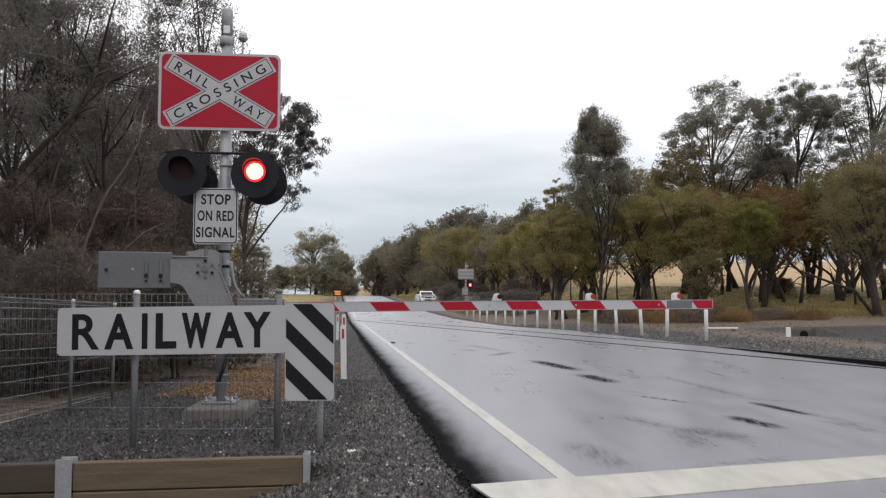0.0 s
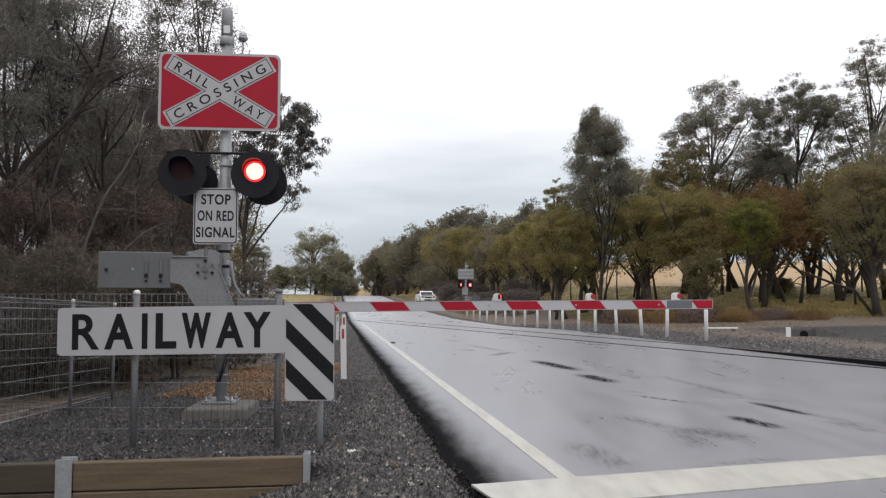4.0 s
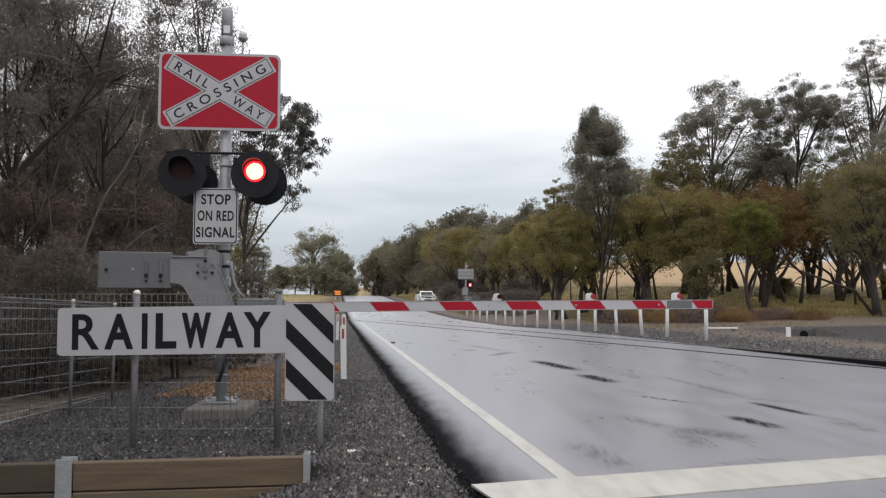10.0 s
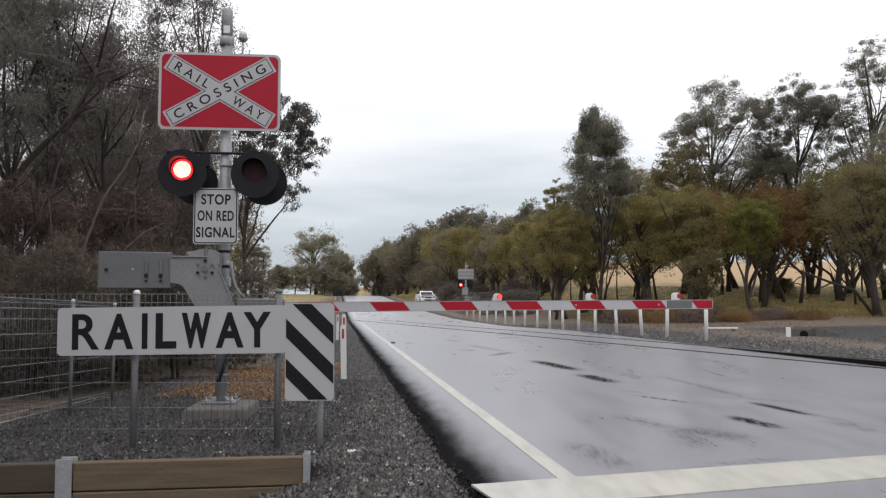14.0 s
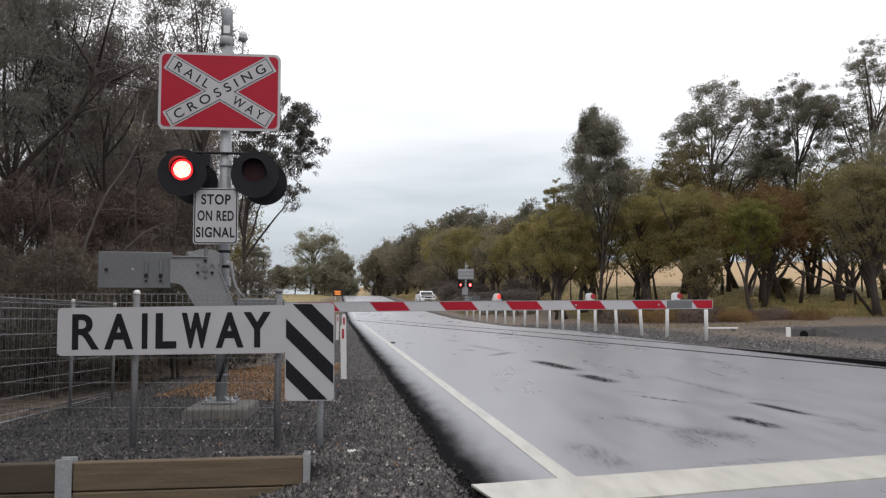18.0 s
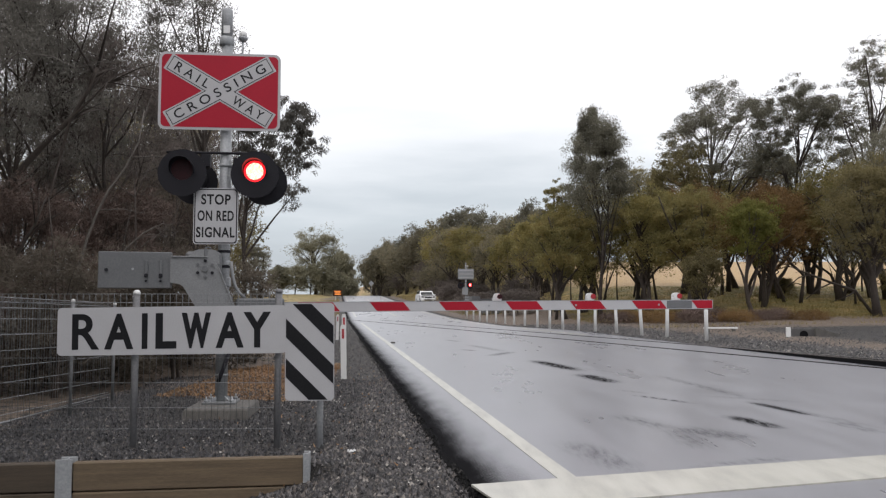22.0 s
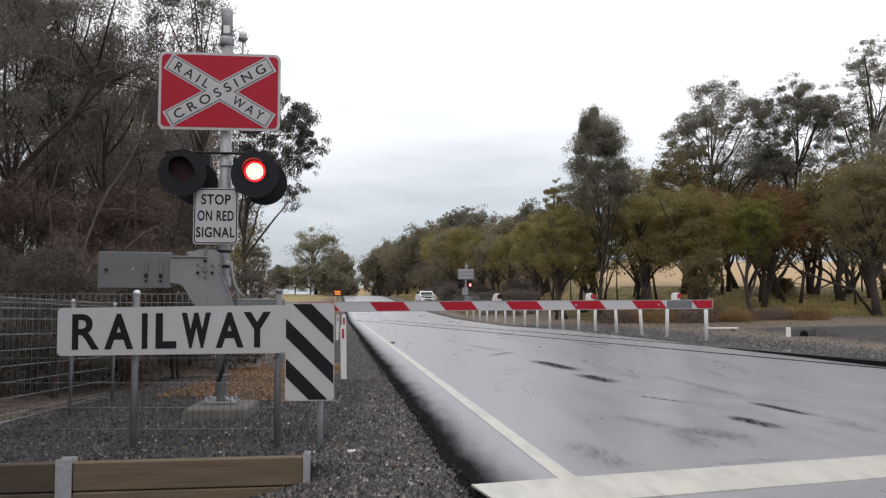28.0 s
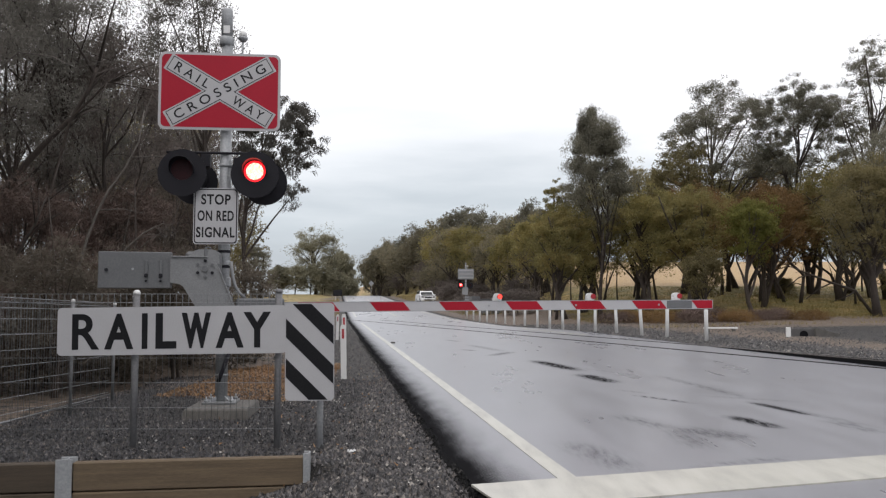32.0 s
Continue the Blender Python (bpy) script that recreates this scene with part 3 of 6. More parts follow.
def track():
    """Two rails let into the road at a sharp skew, with their flangeways."""
    d = Vector((-0.356, 1, 0)).normalized()
    nrm = Vector((d.y, -d.x, 0))
    for k, name in ((0.0, "near rail"), (1.67, "far rail")):
        a, b = Vector((12.22 - 0.356 * 10, 10, 0)) + nrm * k, Vector((12.22 - 0.356 * 75, 75, 0)) + nrm * k
        pts = [a + nrm * 0.035, b + nrm * 0.035, b - nrm * 0.035, a - nrm * 0.035]
        rail = thing("rail", pose(0, 0, 0), "worn steel rail let into the asphalt with a dark flangeway", "rail", "railway rails")
        part("rail_head", Geo().flat([(p.x, p.y) for p in pts], -0.05, 0.008), STEEL_RAIL, rail)
        q = [a - nrm * 0.036, b - nrm * 0.036, b - nrm * 0.13, a - nrm * 0.13]
        part("flangeway", Geo().flat([(p.x, p.y) for p in q], -0.05, 0.005), RUBBER, rail)


track()


# ---- the crossing signal ----
KEYED = []   # turning lamp discs: object, lit pose, half of the flash, whether on the slower clock


def led_disc(parent, r, core, rim, m, phase, far, n=28):
    """A round lamp insert, lit on one face and dark on the other; it turns on its upright axis."""
    g = Geo()
    g.tube([(0, -0.012, 0), (0, 0.012, 0)], r, n, False, 2)
    ring = [(r * 0.80 * math.cos(2 * math.pi * i / n), r * 0.80 * math.sin(2 * math.pi * i / n)) for i in range(n)]
    outer = [(r * math.cos(2 * math.pi * i / n), r * math.sin(2 * math.pi * i / n)) for i in range(n)]
    for y, mo, mi_ in ((-0.012, 1, 0), (0.012, 2, 2)):
        vs = [(x, y, z) for x, z in ring] + [(x, y, z) for x, z in outer]
        fs = [(i, (i + 1) % n, n + (i + 1) % n, n + i) for i in range(n)]
        g.add(vs, fs, False, mo)
        g.add([(x, y, z) for x, z in ring], [tuple(range(n))], False, mi_)
    ob = part("led_disc", g, [core, rim, REDLENS], parent, "red lamp insert with a lit and a dark face", m)
    KEYED.append((ob, m, phase, far))
    return ob


def ring(y0, y1, ri, ro, cz, n=36):
    vs = []
    for y, r in ((y0, ri), (y0, ro), (y1, ro), (y1, ri)):
        vs += [(r * math.cos(2 * math.pi * i / n), y, cz + r * math.sin(2 * math.pi * i / n)) for i in range(n)]
    fs = [(k * n + i, k * n + (i + 1) % n, ((k + 1) % 4) * n + (i + 1) % n, ((k + 1) % 4) * n + i) for k in range(4) for i in range(n)]
    return Geo().add(vs, fs)


def lamp_head(parent, x, z, y, back, phase, core, rim, flashing=True):
    """A round black target with a hood and a recessed lamp; back: it faces away."""
    m = pose(x, y, z, 0, 0, 180 if back else 0)
    n = 36
    g = Geo()
    ro, ri = 0.25, 0.118
    for yy, rev in ((0.0, False), (0.006, True)):
        vs = [(ro * math.cos(2 * math.pi * i / n), yy, ro * math.sin(2 * math.pi * i / n)) for i in range(n)]
        vs += [(ri * math.cos(2 * math.pi * i / n), yy, 0.035 + ri * math.sin(2 * math.pi * i / n)) for i in range(n)]
        g.add(vs, [(i, (i + 1) % n, n + (i + 1) % n, n + i) for i in range(n)])
    g.tube([(0, 0, 0), (0, 0.006, 0)], ro, n, False)
    head = part("lamp_head", g, BLACKMATT, parent, "round matt black signal target", m)
    g = Geo()
    g.tube([(0, 0.008, 0.035), (0, 0.12, 0.035), (0, 0.2, 0.035)], [0.135, 0.135, 0.09], 24, False)
    g.prism(disc(0.09, 24, 0, 0.035), 0.196, 0.2)
    part("housing", g, BLACKMATT, head)
    g = Geo()
    k = 20
    vs = []
    for rr in (0.126, 0.122):
        for i in range(k + 1):
            a = radians(-20 + 220 * i / k)
            dep = 0.13 * (0.25 + 0.75 * smooth((math.sin(a) + 0.4) / 1.2))
            vs += [(rr * math.cos(a), 0.0, 0.035 + rr * math.sin(a)), (rr * math.cos(a), -dep, 0.035 + rr * math.sin(a) * 0.98)]
    fs = []
    for o in (0, 2 * (k + 1)):
        fs += [(o + 2 * i, o + 2 * i + 1, o + 2 * i + 3, o + 2 * i + 2) for i in range(k)]
    o = 2 * (k + 1)
    fs += [(2 * i + 1, o + 2 * i + 1, o + 2 * i + 3, 2 * i + 3) for i in range(k)]
    g.add(vs, fs, True)
    part("hood", g, BLACKMATT, head)
    # added ring that stops the lit face's light leaking past the insert
    part("light_baffle", ring(0.0065, 0.05, 0.1143, 0.1345, 0.035), BLACKMATT, head)
    if flashing:
        led_disc(head, 0.113, core, rim, pose(0, 0.02, 0.035), phase, core is LED_FAR)
    else:
        part("lens", Geo().prism(disc(0.1, 24, 0, 0.035), 0.02, 0.03), REDLENS, head)
    return head


def x_outline(L, w, a):
    c, s = math.cos(a), math.sin(a)
    q = [(w / s, 0.0), (L * c + w * s, L * s - w * c), (L * c - w * s, L * s + w * c), (0.0, w / c)]
    q += [(-x, z) for x, z in (q[2], q[1])]
    q += [(-w / s, 0.0)]
    q += [(-L * c - w * s, -L * s + w * c), (-L * c + w * s, -L * s - w * c), (0.0, -w / c)]
    q += [(L * c - w * s, -L * s - w * c), (L * c + w * s, -L * s + w * c)]
    return q


def crossing_sign(parent, m, front=True):
    sign = part("crossing_sign", Geo().prism(rrect(1.275, 0.838, 0.07), 0.0, 0.004), WHITE if front else GALV, parent, "red board with a white crossbuck lettered in black" if front else "plain grey back of a crossing board", m)
    part("stiffener", Geo().box((0, 0.016, 0.26), (1.2, 0.022, 0.05), 0.004), GALV, sign)
    part("stiffener", Geo().box((0, 0.016, -0.26), (1.2, 0.022, 0.05), 0.004), GALV, sign)
    if not front:
        return sign
    part("red_field", Geo().prism(rrect(1.22, 0.783, 0.05), -0.0025, -0.0002), RED, sign, "red reflective field")
    a = radians(30.3)
    part("crossbuck", Geo().prism(x_outline(0.63, 0.094, a), -0.005, -0.0027), WHITE, sign, "white diagonal cross")
    part("crossbuck_border", Geo().prism(x_outline(0.605, 0.080, a), -0.0065, -0.0052), BLACK, sign, "thin black border")
    part("crossbuck_face", Geo().prism(x_outline(0.597, 0.072, a), -0.008, -0.0067), WHITE, sign)

    def put(text, w, at, turn):
        c, s = math.cos(radians(turn)), math.sin(radians(turn))
        part("lettering", words(text, w, 0.10, 0.009, gap=1.6), BLACK, sign, "black lettering " + text, Matrix.Translation((at * c, -0.0090, at * s)) @ pose(0, 0, 0, 0, -turn, 0))

    put("CROSSING", 1.08, 0.0, 30.3)
    put("RAIL", 0.40, -0.335, -30.3)
    put("WAY", 0.36, 0.345, -30.3)
    return sign


def signal_mast(m, near):
    who = "galvanised crossing signal mast with crossbuck board and red flashing lamps"
    mast = thing("crossing_signal", m, who if near else "crossing signal mast across the tracks, its board seen from behind", "crossing signal")
    g = Geo().tube([(0, 0, -0.005), (0, 0, 3.88)], [0.064, 0.060], 20)
    part("pole", g, GALV, mast)
    g = Geo().box((0, 0, -0.013), (0.34, 0.34, 0.024), 0.003)
    part("base_plate", g, GALV_DARK, mast)
    for sx in (-1, 1):
        for sy in (-1, 1):
            part("bolt", Geo().tube([(sx * 0.13, sy * 0.13, -0.006), (sx * 0.13, sy * 0.13, 0.055)], [0.012, 0.010], 6), GALV, mast)
            part("nut", Geo().tube([(sx * 0.13, sy * 0.13, -0.002), (sx * 0.13, sy * 0.13, 0.024)], 0.024, 6), GALV, mast)
    for a in (0, 90, 180, 270):
        part("gusset", Geo().prism([(0.06, -0.004), (0.15, -0.004), (0.15, 0.006), (0.06, 0.05)][::-1], -0.006, 0.006), GALV, mast, "", pose(0, 0, 0, 0, 0, a + 45))
    part("conduit", Geo().tube([(-0.02, -0.075, 0.20), (0.0, -0.085, 0.26), (0.045, -0.085, 0.38), (0.075, -0.03, 0.50)], 0.022, 8), BLACKMATT, mast, "short dark conduit bent round the pole")
    part("conduit_clamp", Geo().tube([(0, 0, 0.25), (0, 0, 0.28)], 0.068, 18), GALV_DARK, mast)
    for z in (1.40, 1.56):
        part("cable_clamp", Geo().tube([(0, 0, z), (0, 0, z + 0.03)], 0.071, 18), BLACKMATT, mast, "dark clamp band")
    g = Geo().tube([(-0.01, 0, 3.815), (-0.01, 0, 3.83), (-0.01, 0, 3.90), (-0.01, 0, 3.915)], [0.066, 0.079, 0.079, 0.066], 20)
    part("collar", g, GALV, mast)
    g = Geo().tube([(-0.01, 0, 3.90), (-0.01, 0, 4.205), (-0.01, 0, 4.225)], [0.062, 0.060, 0.052], 20)
    part("top_tube", g, GALV, mast)
    part("pole_sticker", Geo().box((-0.004, -0.0625, 3.985), (0.068, 0.004, 0.085), 0.001), WHITEPAINT, mast, "small pale sticker")
    g = Geo().tube([(0.02, 0.05, 3.7), (0.15, 0.05, 3.76), (0.155, 0.05, 3.90)], 0.012, 8)
    part("lamp_stalk", g, GALV, mast)
    g = Geo().tube([(0.155, 0.05, 3.89), (0.155, 0.05, 3.92), (0.155, 0.05, 3.935)], [0.03, 0.052, 0.054], 14)
    part("detector_base", g, GALV, mast)
    g = Geo().tube([(0.155, 0.05, 3.935), (0.155, 0.05, 3.985), (0.155, 0.05, 4.01)], [0.045, 0.042, 0.015], 14)
    part("detector_cap", g, WHITEPAINT, mast, "small white cap")
    if near:
        crossing_sign(mast, pose(-0.055, -0.105, 3.287, 0, 0, 0))
    else:
        crossing_sign(mast, pose(0, -0.1, 3.30), False)
    for z in (3.07, 3.6):
        part("sign_bracket", Geo().box((-0.01, -0.082, z), (0.2, 0.026, 0.05), 0.004), GALV, mast)
    part("cross_arm", Geo().tube([(-0.6, -0.075, 2.625), (0.40, -0.075, 2.625)], 0.014, 10), BLACKMATT, mast, "black lamp cross arm")
    for x in (-0.2, 0.12):
        part("arm_clamp", Geo().box((x, -0.03, 2.545), (0.10 if x < 0 else 0.05, 0.12, 0.15 if x < 0 else 0.07), 0.012), BLACKMATT, mast)
    part("pole_band", Geo().tube([(0, 0, 2.485), (0, 0, 2.515)], 0.070, 20), GALV, mast)
    core = LED_CORE if near else LED_FAR
    lamp_head(mast, -0.42, 2.395, -0.16, False, 1, core, LED_RIM)
    lamp_head(mast, 0.33, 2.388, -0.16, False, 0, core, LED_RIM)
    lamp_head(mast, -0.40, 2.38, 0.42, True, 0, core, LED_RIM, False)
    lamp_head(mast, 0.37, 2.38, 0.42, True, 0, core, LED_RIM, False)
    for x in (-0.44, 0.34):
        part("lamp_arm", Geo().tube([(x, 0.03, 2.47), (x, 0.25, 2.47)], 0.035, 10), BLACKMATT, mast)
    sg = part("stop_sign", Geo().prism(rrect(0.462, 0.598, 0.035), 0.0, 0.003), WHITE if near else GALV, mast, "white board lettered STOP ON RED SIGNAL" if near else "grey back of a small board", pose(-0.075, -0.10, 1.945))
    part("sign_bracket", Geo().box((-0.02, -0.083, 2.05), (0.18, 0.03, 0.04), 0.004), GALV, mast)
    part("sign_bracket", Geo().box((-0.02, -0.083, 1.85), (0.18, 0.03, 0.04), 0.004), GALV, mast)
    if near:
        part("border", Geo().prism(rrect(0.443, 0.579, 0.032), -0.0015, -0.0002), BLACK, sg, "black border line")
        part("face", Geo().prism(rrect(0.421, 0.557, 0.028), -0.003, -0.0017), WHITE, sg)
        for text, w, z in (("STOP", 0.305, 0.178), ("ON RED", 0.375, 0.004), ("SIGNAL", 0.40, -0.172)):
            part("lettering", words(text, w, 0.112, 0.026, gap=1.1), BLACK, sg, "black lettering " + text, pose(0, -0.0038, z))
    return mast


signal_mast(pose(-2.345, 8.45, 0.07, 0, 0, 6), True)
far_mast = signal_mast(pose(1.85, 64.0, 0.10, 0, 0, 3), False)
for dz in (-0.30, 0.0, 0.30):
    part("stiffener", Geo().box((0, -0.14, 3.30 + dz), (1.12, 0.03, 0.07), 0.004), WHITE, far_mast, "pale rail on the back of the board")


def footing(x, y, z, sx, sy, h, rz):
    f = thing("footing", pose(x, y, z, 0, 0, rz), "grey concrete footing block in dark gravel", "concrete footing")
    g = Geo()
    a, b = sx / 2, sy / 2
    vs = [(-a, -b, 0), (a, -b, 0), (a, b, 0), (-a, b, 0)]
    k = 0.93
    vs += [(-a * k, -b * k, h - 0.015), (a * k, -b * k, h - 0.015), (a * k, b * k, h - 0.015), (-a * k, b * k, h - 0.015)]
    k = 0.90
    vs += [(-a * k, -b * k, h), (a * k, -b * k, h), (a * k, b * k, h), (-a * k, b * k, h)]
    fs = [(0, 3, 2, 1), (8, 9, 10, 11)]
    for o in (0, 4):
        fs += [(o + i, o + (i + 1) % 4, o + 4 + (i + 1) % 4, o + 4 + i) for i in range(4)]
    g.add(vs, fs)
    part("block", g, CONCRETE, f)
    return f


footing(-2.29, 8.32, -0.14, 0.665, 0.86, 0.185, 5)
footing(1.85, 64.0, -0.05, 0.9, 0.9, 0.15, 3)


# ---- boom gates ----
def clip_poly(poly, x0, x1, z0, z1):
    for axis, lim, sign in ((0, x0, 1), (0, x1, -1), (1, z0, 1), (1, z1, -1)):
        out = []
        for i, p in enumerate(poly):
            q = poly[(i + 1) % len(poly)]
            dp, dq = (p[axis] - lim) * sign, (q[axis] - lim) * sign
            if dp >= 0:
                out.append(p)
            if (dp >= 0) != (dq >= 0):
                t = dp / (dp - dq)
                out.append((p[0] + (q[0] - p[0]) * t, p[1] + (q[1] - p[1]) * t))
        poly = out
        if not poly:
            break
    return poly


def boom_gate(m, near, length=5.9):
    gate = thing("boom_gate", m, "lowered red and white boom gate with grey counterweight" if near else "lowered boom gate across the far lane", "boom gate")
    box = part("counterweight", Geo().box((-0.640, -0.06, 1.430), (0.70, 0.13, 0.370), 0.006), GREYPAINT, gate, "grey steel counterweight box")
    for x in (-0.53, -0.39):
        part("latch", Geo().box((x, -0.132, 1.455), (0.03, 0.018, 0.15), 0.003), GREYPAINT, box)
        part("padlock", Geo().box((x, -0.138, 1.375), (0.034, 0.026, 0.04), 0.006), BLACKMATT, box, "dark padlock")
        part("stud", Geo().tube([(x, -0.128, 1.32), (x, -0.145, 1.32)], 0.012, 8), BLACKMATT, box)
    part("stud", Geo().tube([(-0.91, -0.122, 1.43), (-0.91, -0.14, 1.43)], 0.018, 10), BLACKMATT, box)
    part("stud", Geo().tube([(-0.66, -0.128, 1.44), (-0.66, -0.136, 1.44)], 0.012, 10), GALV, box)
    poly = [(-0.295, 1.573), (0.062, 1.563), (0.112, 1.547), (0.148, 1.515), (0.186, 1.446), (0.345, 1.04), (0.345, 1.0), (-0.01, 1.0), (-0.145, 1.228), (-0.172, 1.268), (-0.204, 1.290), (-0.295, 1.304)]
    part("side_casting", Geo().prism(poly, -0.16, -0.10), GREYLIGHT, gate, "pale grey steel side casting")
    part("side_casting", Geo().prism(poly, 0.10, 0.15), GREYLIGHT, gate)
    part("edge_flange", Geo().box((-0.11, -0.168, 1.569), (0.36, 0.022, 0.012), 0.003), GREYLIGHT, gate)
    part("edge_flange", Geo().box((0.262, -0.168, 1.245), (0.012, 0.022, 0.44), 0.003, 0, pose(0, 0, 0, 0, -21, 0)), GREYLIGHT, gate)
    dome = [(-0.155, 1.545), (-0.145, 1.580), (-0.105, 1.612), (-0.062, 1.640), (-0.02, 1.652), (0.10, 1.652), (0.150, 1.640), (0.182, 1.610), (0.190, 1.565), (0.190, 1.50), (-0.155, 1.50)]
    cover = part("gear_cover", Geo().prism(dome, -0.085, 0.085).prism([(x * 0.93 + 0.002, 1.5 + (z - 1.5) * 0.94) for x, z in dome], -0.105, 0.105), GREYLIGHT, gate, "rounded grey motor cover")
    part("strap", Geo().box((0.045, -0.002, 1.575), (0.035, 0.224, 0.165), 0.006), GREYPAINT, cover)
    part("eye_bolt", Geo().tube([(0.03, 0, 1.655), (0.032, 0, 1.675), (0.06, 0, 1.682), (0.085, 0, 1.672), (0.085, 0, 1.655)], 0.007, 6), GREYPAINT, cover)
    part("gear_box", Geo().box((0.02, 0.0, 1.5), (0.36, 0.2, 0.26), 0.03), GREYPAINT, gate)
    hub = part("hub", Geo().tube([(0.045, -0.162, 1.447), (0.045, -0.190, 1.447)], 0.030, 14), GREYPAINT, gate)
    for i in range(6):
        a = radians(60 * i + 30)
        part("bolt", Geo().tube([(0.045 + 0.082 * math.cos(a), -0.160, 1.447 + 0.082 * math.sin(a)), (0.045 + 0.082 * math.cos(a), -0.180, 1.447 + 0.082 * math.sin(a))], 0.017, 6), BLACKMATT if i % 2 else GREYPAINT, hub)
    part("mast_bracket", Geo().box((0.12, 0.15, 1.32), (0.34, 0.12, 0.12), 0.02), GALV, gate)
    part("mast_bracket", Geo().box((0.12, 0.15, 1.52), (0.34, 0.12, 0.06), 0.015), GALV, gate)
    part("cable", Geo().tube([(0.295, -0.02, 1.53), (0.305, -0.03, 1.44), (0.318, -0.03, 1.36), (0.342, -0.03, 1.27), (0.385, -0.02, 1.20), (0.44, 0.0, 1.15)], 0.017, 10), GREYLIGHT, gate, "grey flexible cable")
    part("boom_socket", Geo().box((0.60, -0.005, 1.065), (0.5, 0.10, 0.16), 0.015), GREYPAINT, gate)
    x0, z0, z1 = 0.62, 1.035, 1.146
    droop = pose(0, 0, -0.043, 0, -0.33, 0)
    arm = part("boom_arm", Geo().box(((x0 + length) / 2, 0, (z0 + z1) / 2), (length - x0, 0.045, z1 - z0), 0.006), WHITE, gate, "white boom arm with slanted red bands", droop)
    x = 0.996
    while x < length:
        w = 0.37
        poly = clip_poly([(x, z1 - 0.008), (x + w, z1 - 0.008), (x + w + 0.08, z0 + 0.008), (x + 0.08, z0 + 0.008)], x0, length - 0.01, z0, z1)
        if len(poly) > 2:
            poly = [p for p in reversed(poly)]
            part("red_band", Geo().prism(poly, -0.0245, -0.0226), BOOMRED, arm, "red reflective band")
            part("red_band", Geo().prism(poly, 0.0226, 0.0245), BOOMRED, arm)
        x += 0.77
    part("edge_trim", Geo().box(((x0 + length) / 2, -0.0235, z1 - 0.003), (length - x0, 0.004, 0.006), 0.001), GALV, arm)
    part("edge_trim", Geo().box(((x0 + length) / 2, -0.0235, z0 + 0.003), (length - x0, 0.004, 0.006), 0.001), GALV, arm)
    part("tip_sleeve", Geo().box((length - 0.44, 0, (z0 + z1) / 2), (0.33, 0.052, 0.092), 0.004), GREYPAINT, arm, "plain grey sleeve near the tip")
    for x in (3.16, 4.20, 5.24):
        part("screw", Geo().tube([(x - 0.05, -0.02, 1.09), (x - 0.05, -0.03, 1.09)], 0.012, 8), GALV, arm)
    for x, ph in ((3.23, 1), (4.35, 0), (5.445, None)):
        lamp = part("boom_lamp", Geo().tube([(x - 0.02, -0.035, 1.19), (x - 0.01, 0.06, 1.19)], [0.042, 0.038], 18).box((x - 0.015, 0.012, 1.158), (0.09, 0.08, 0.045), 0.01), WHITEPAINT, gate, "white boom lamp with a red lens", droop)
        if not near:
            part("lens", Geo().prism(disc(0.036, 16, x, 1.192), -0.042, -0.036), REDREFLECT, lamp)
        elif ph == 1:
            led_disc(lamp, 0.027, LED_BOOM, LED_BOOM, pose(x, -0.05, 1.192), ph, True, 18)
        else:
            part("lens", Geo().prism(disc(0.031, 18, x + 0.008, 1.190), -0.045, -0.036), REDREFLECT, lamp, "red lens")
    return gate


boom_gate(pose(-2.52, 8.26, 0.0, 0, 0, 12.5), True)
boom_gate(pose(2.0, 63.7, 0.0, 0, 0, 187), False, 5.4)


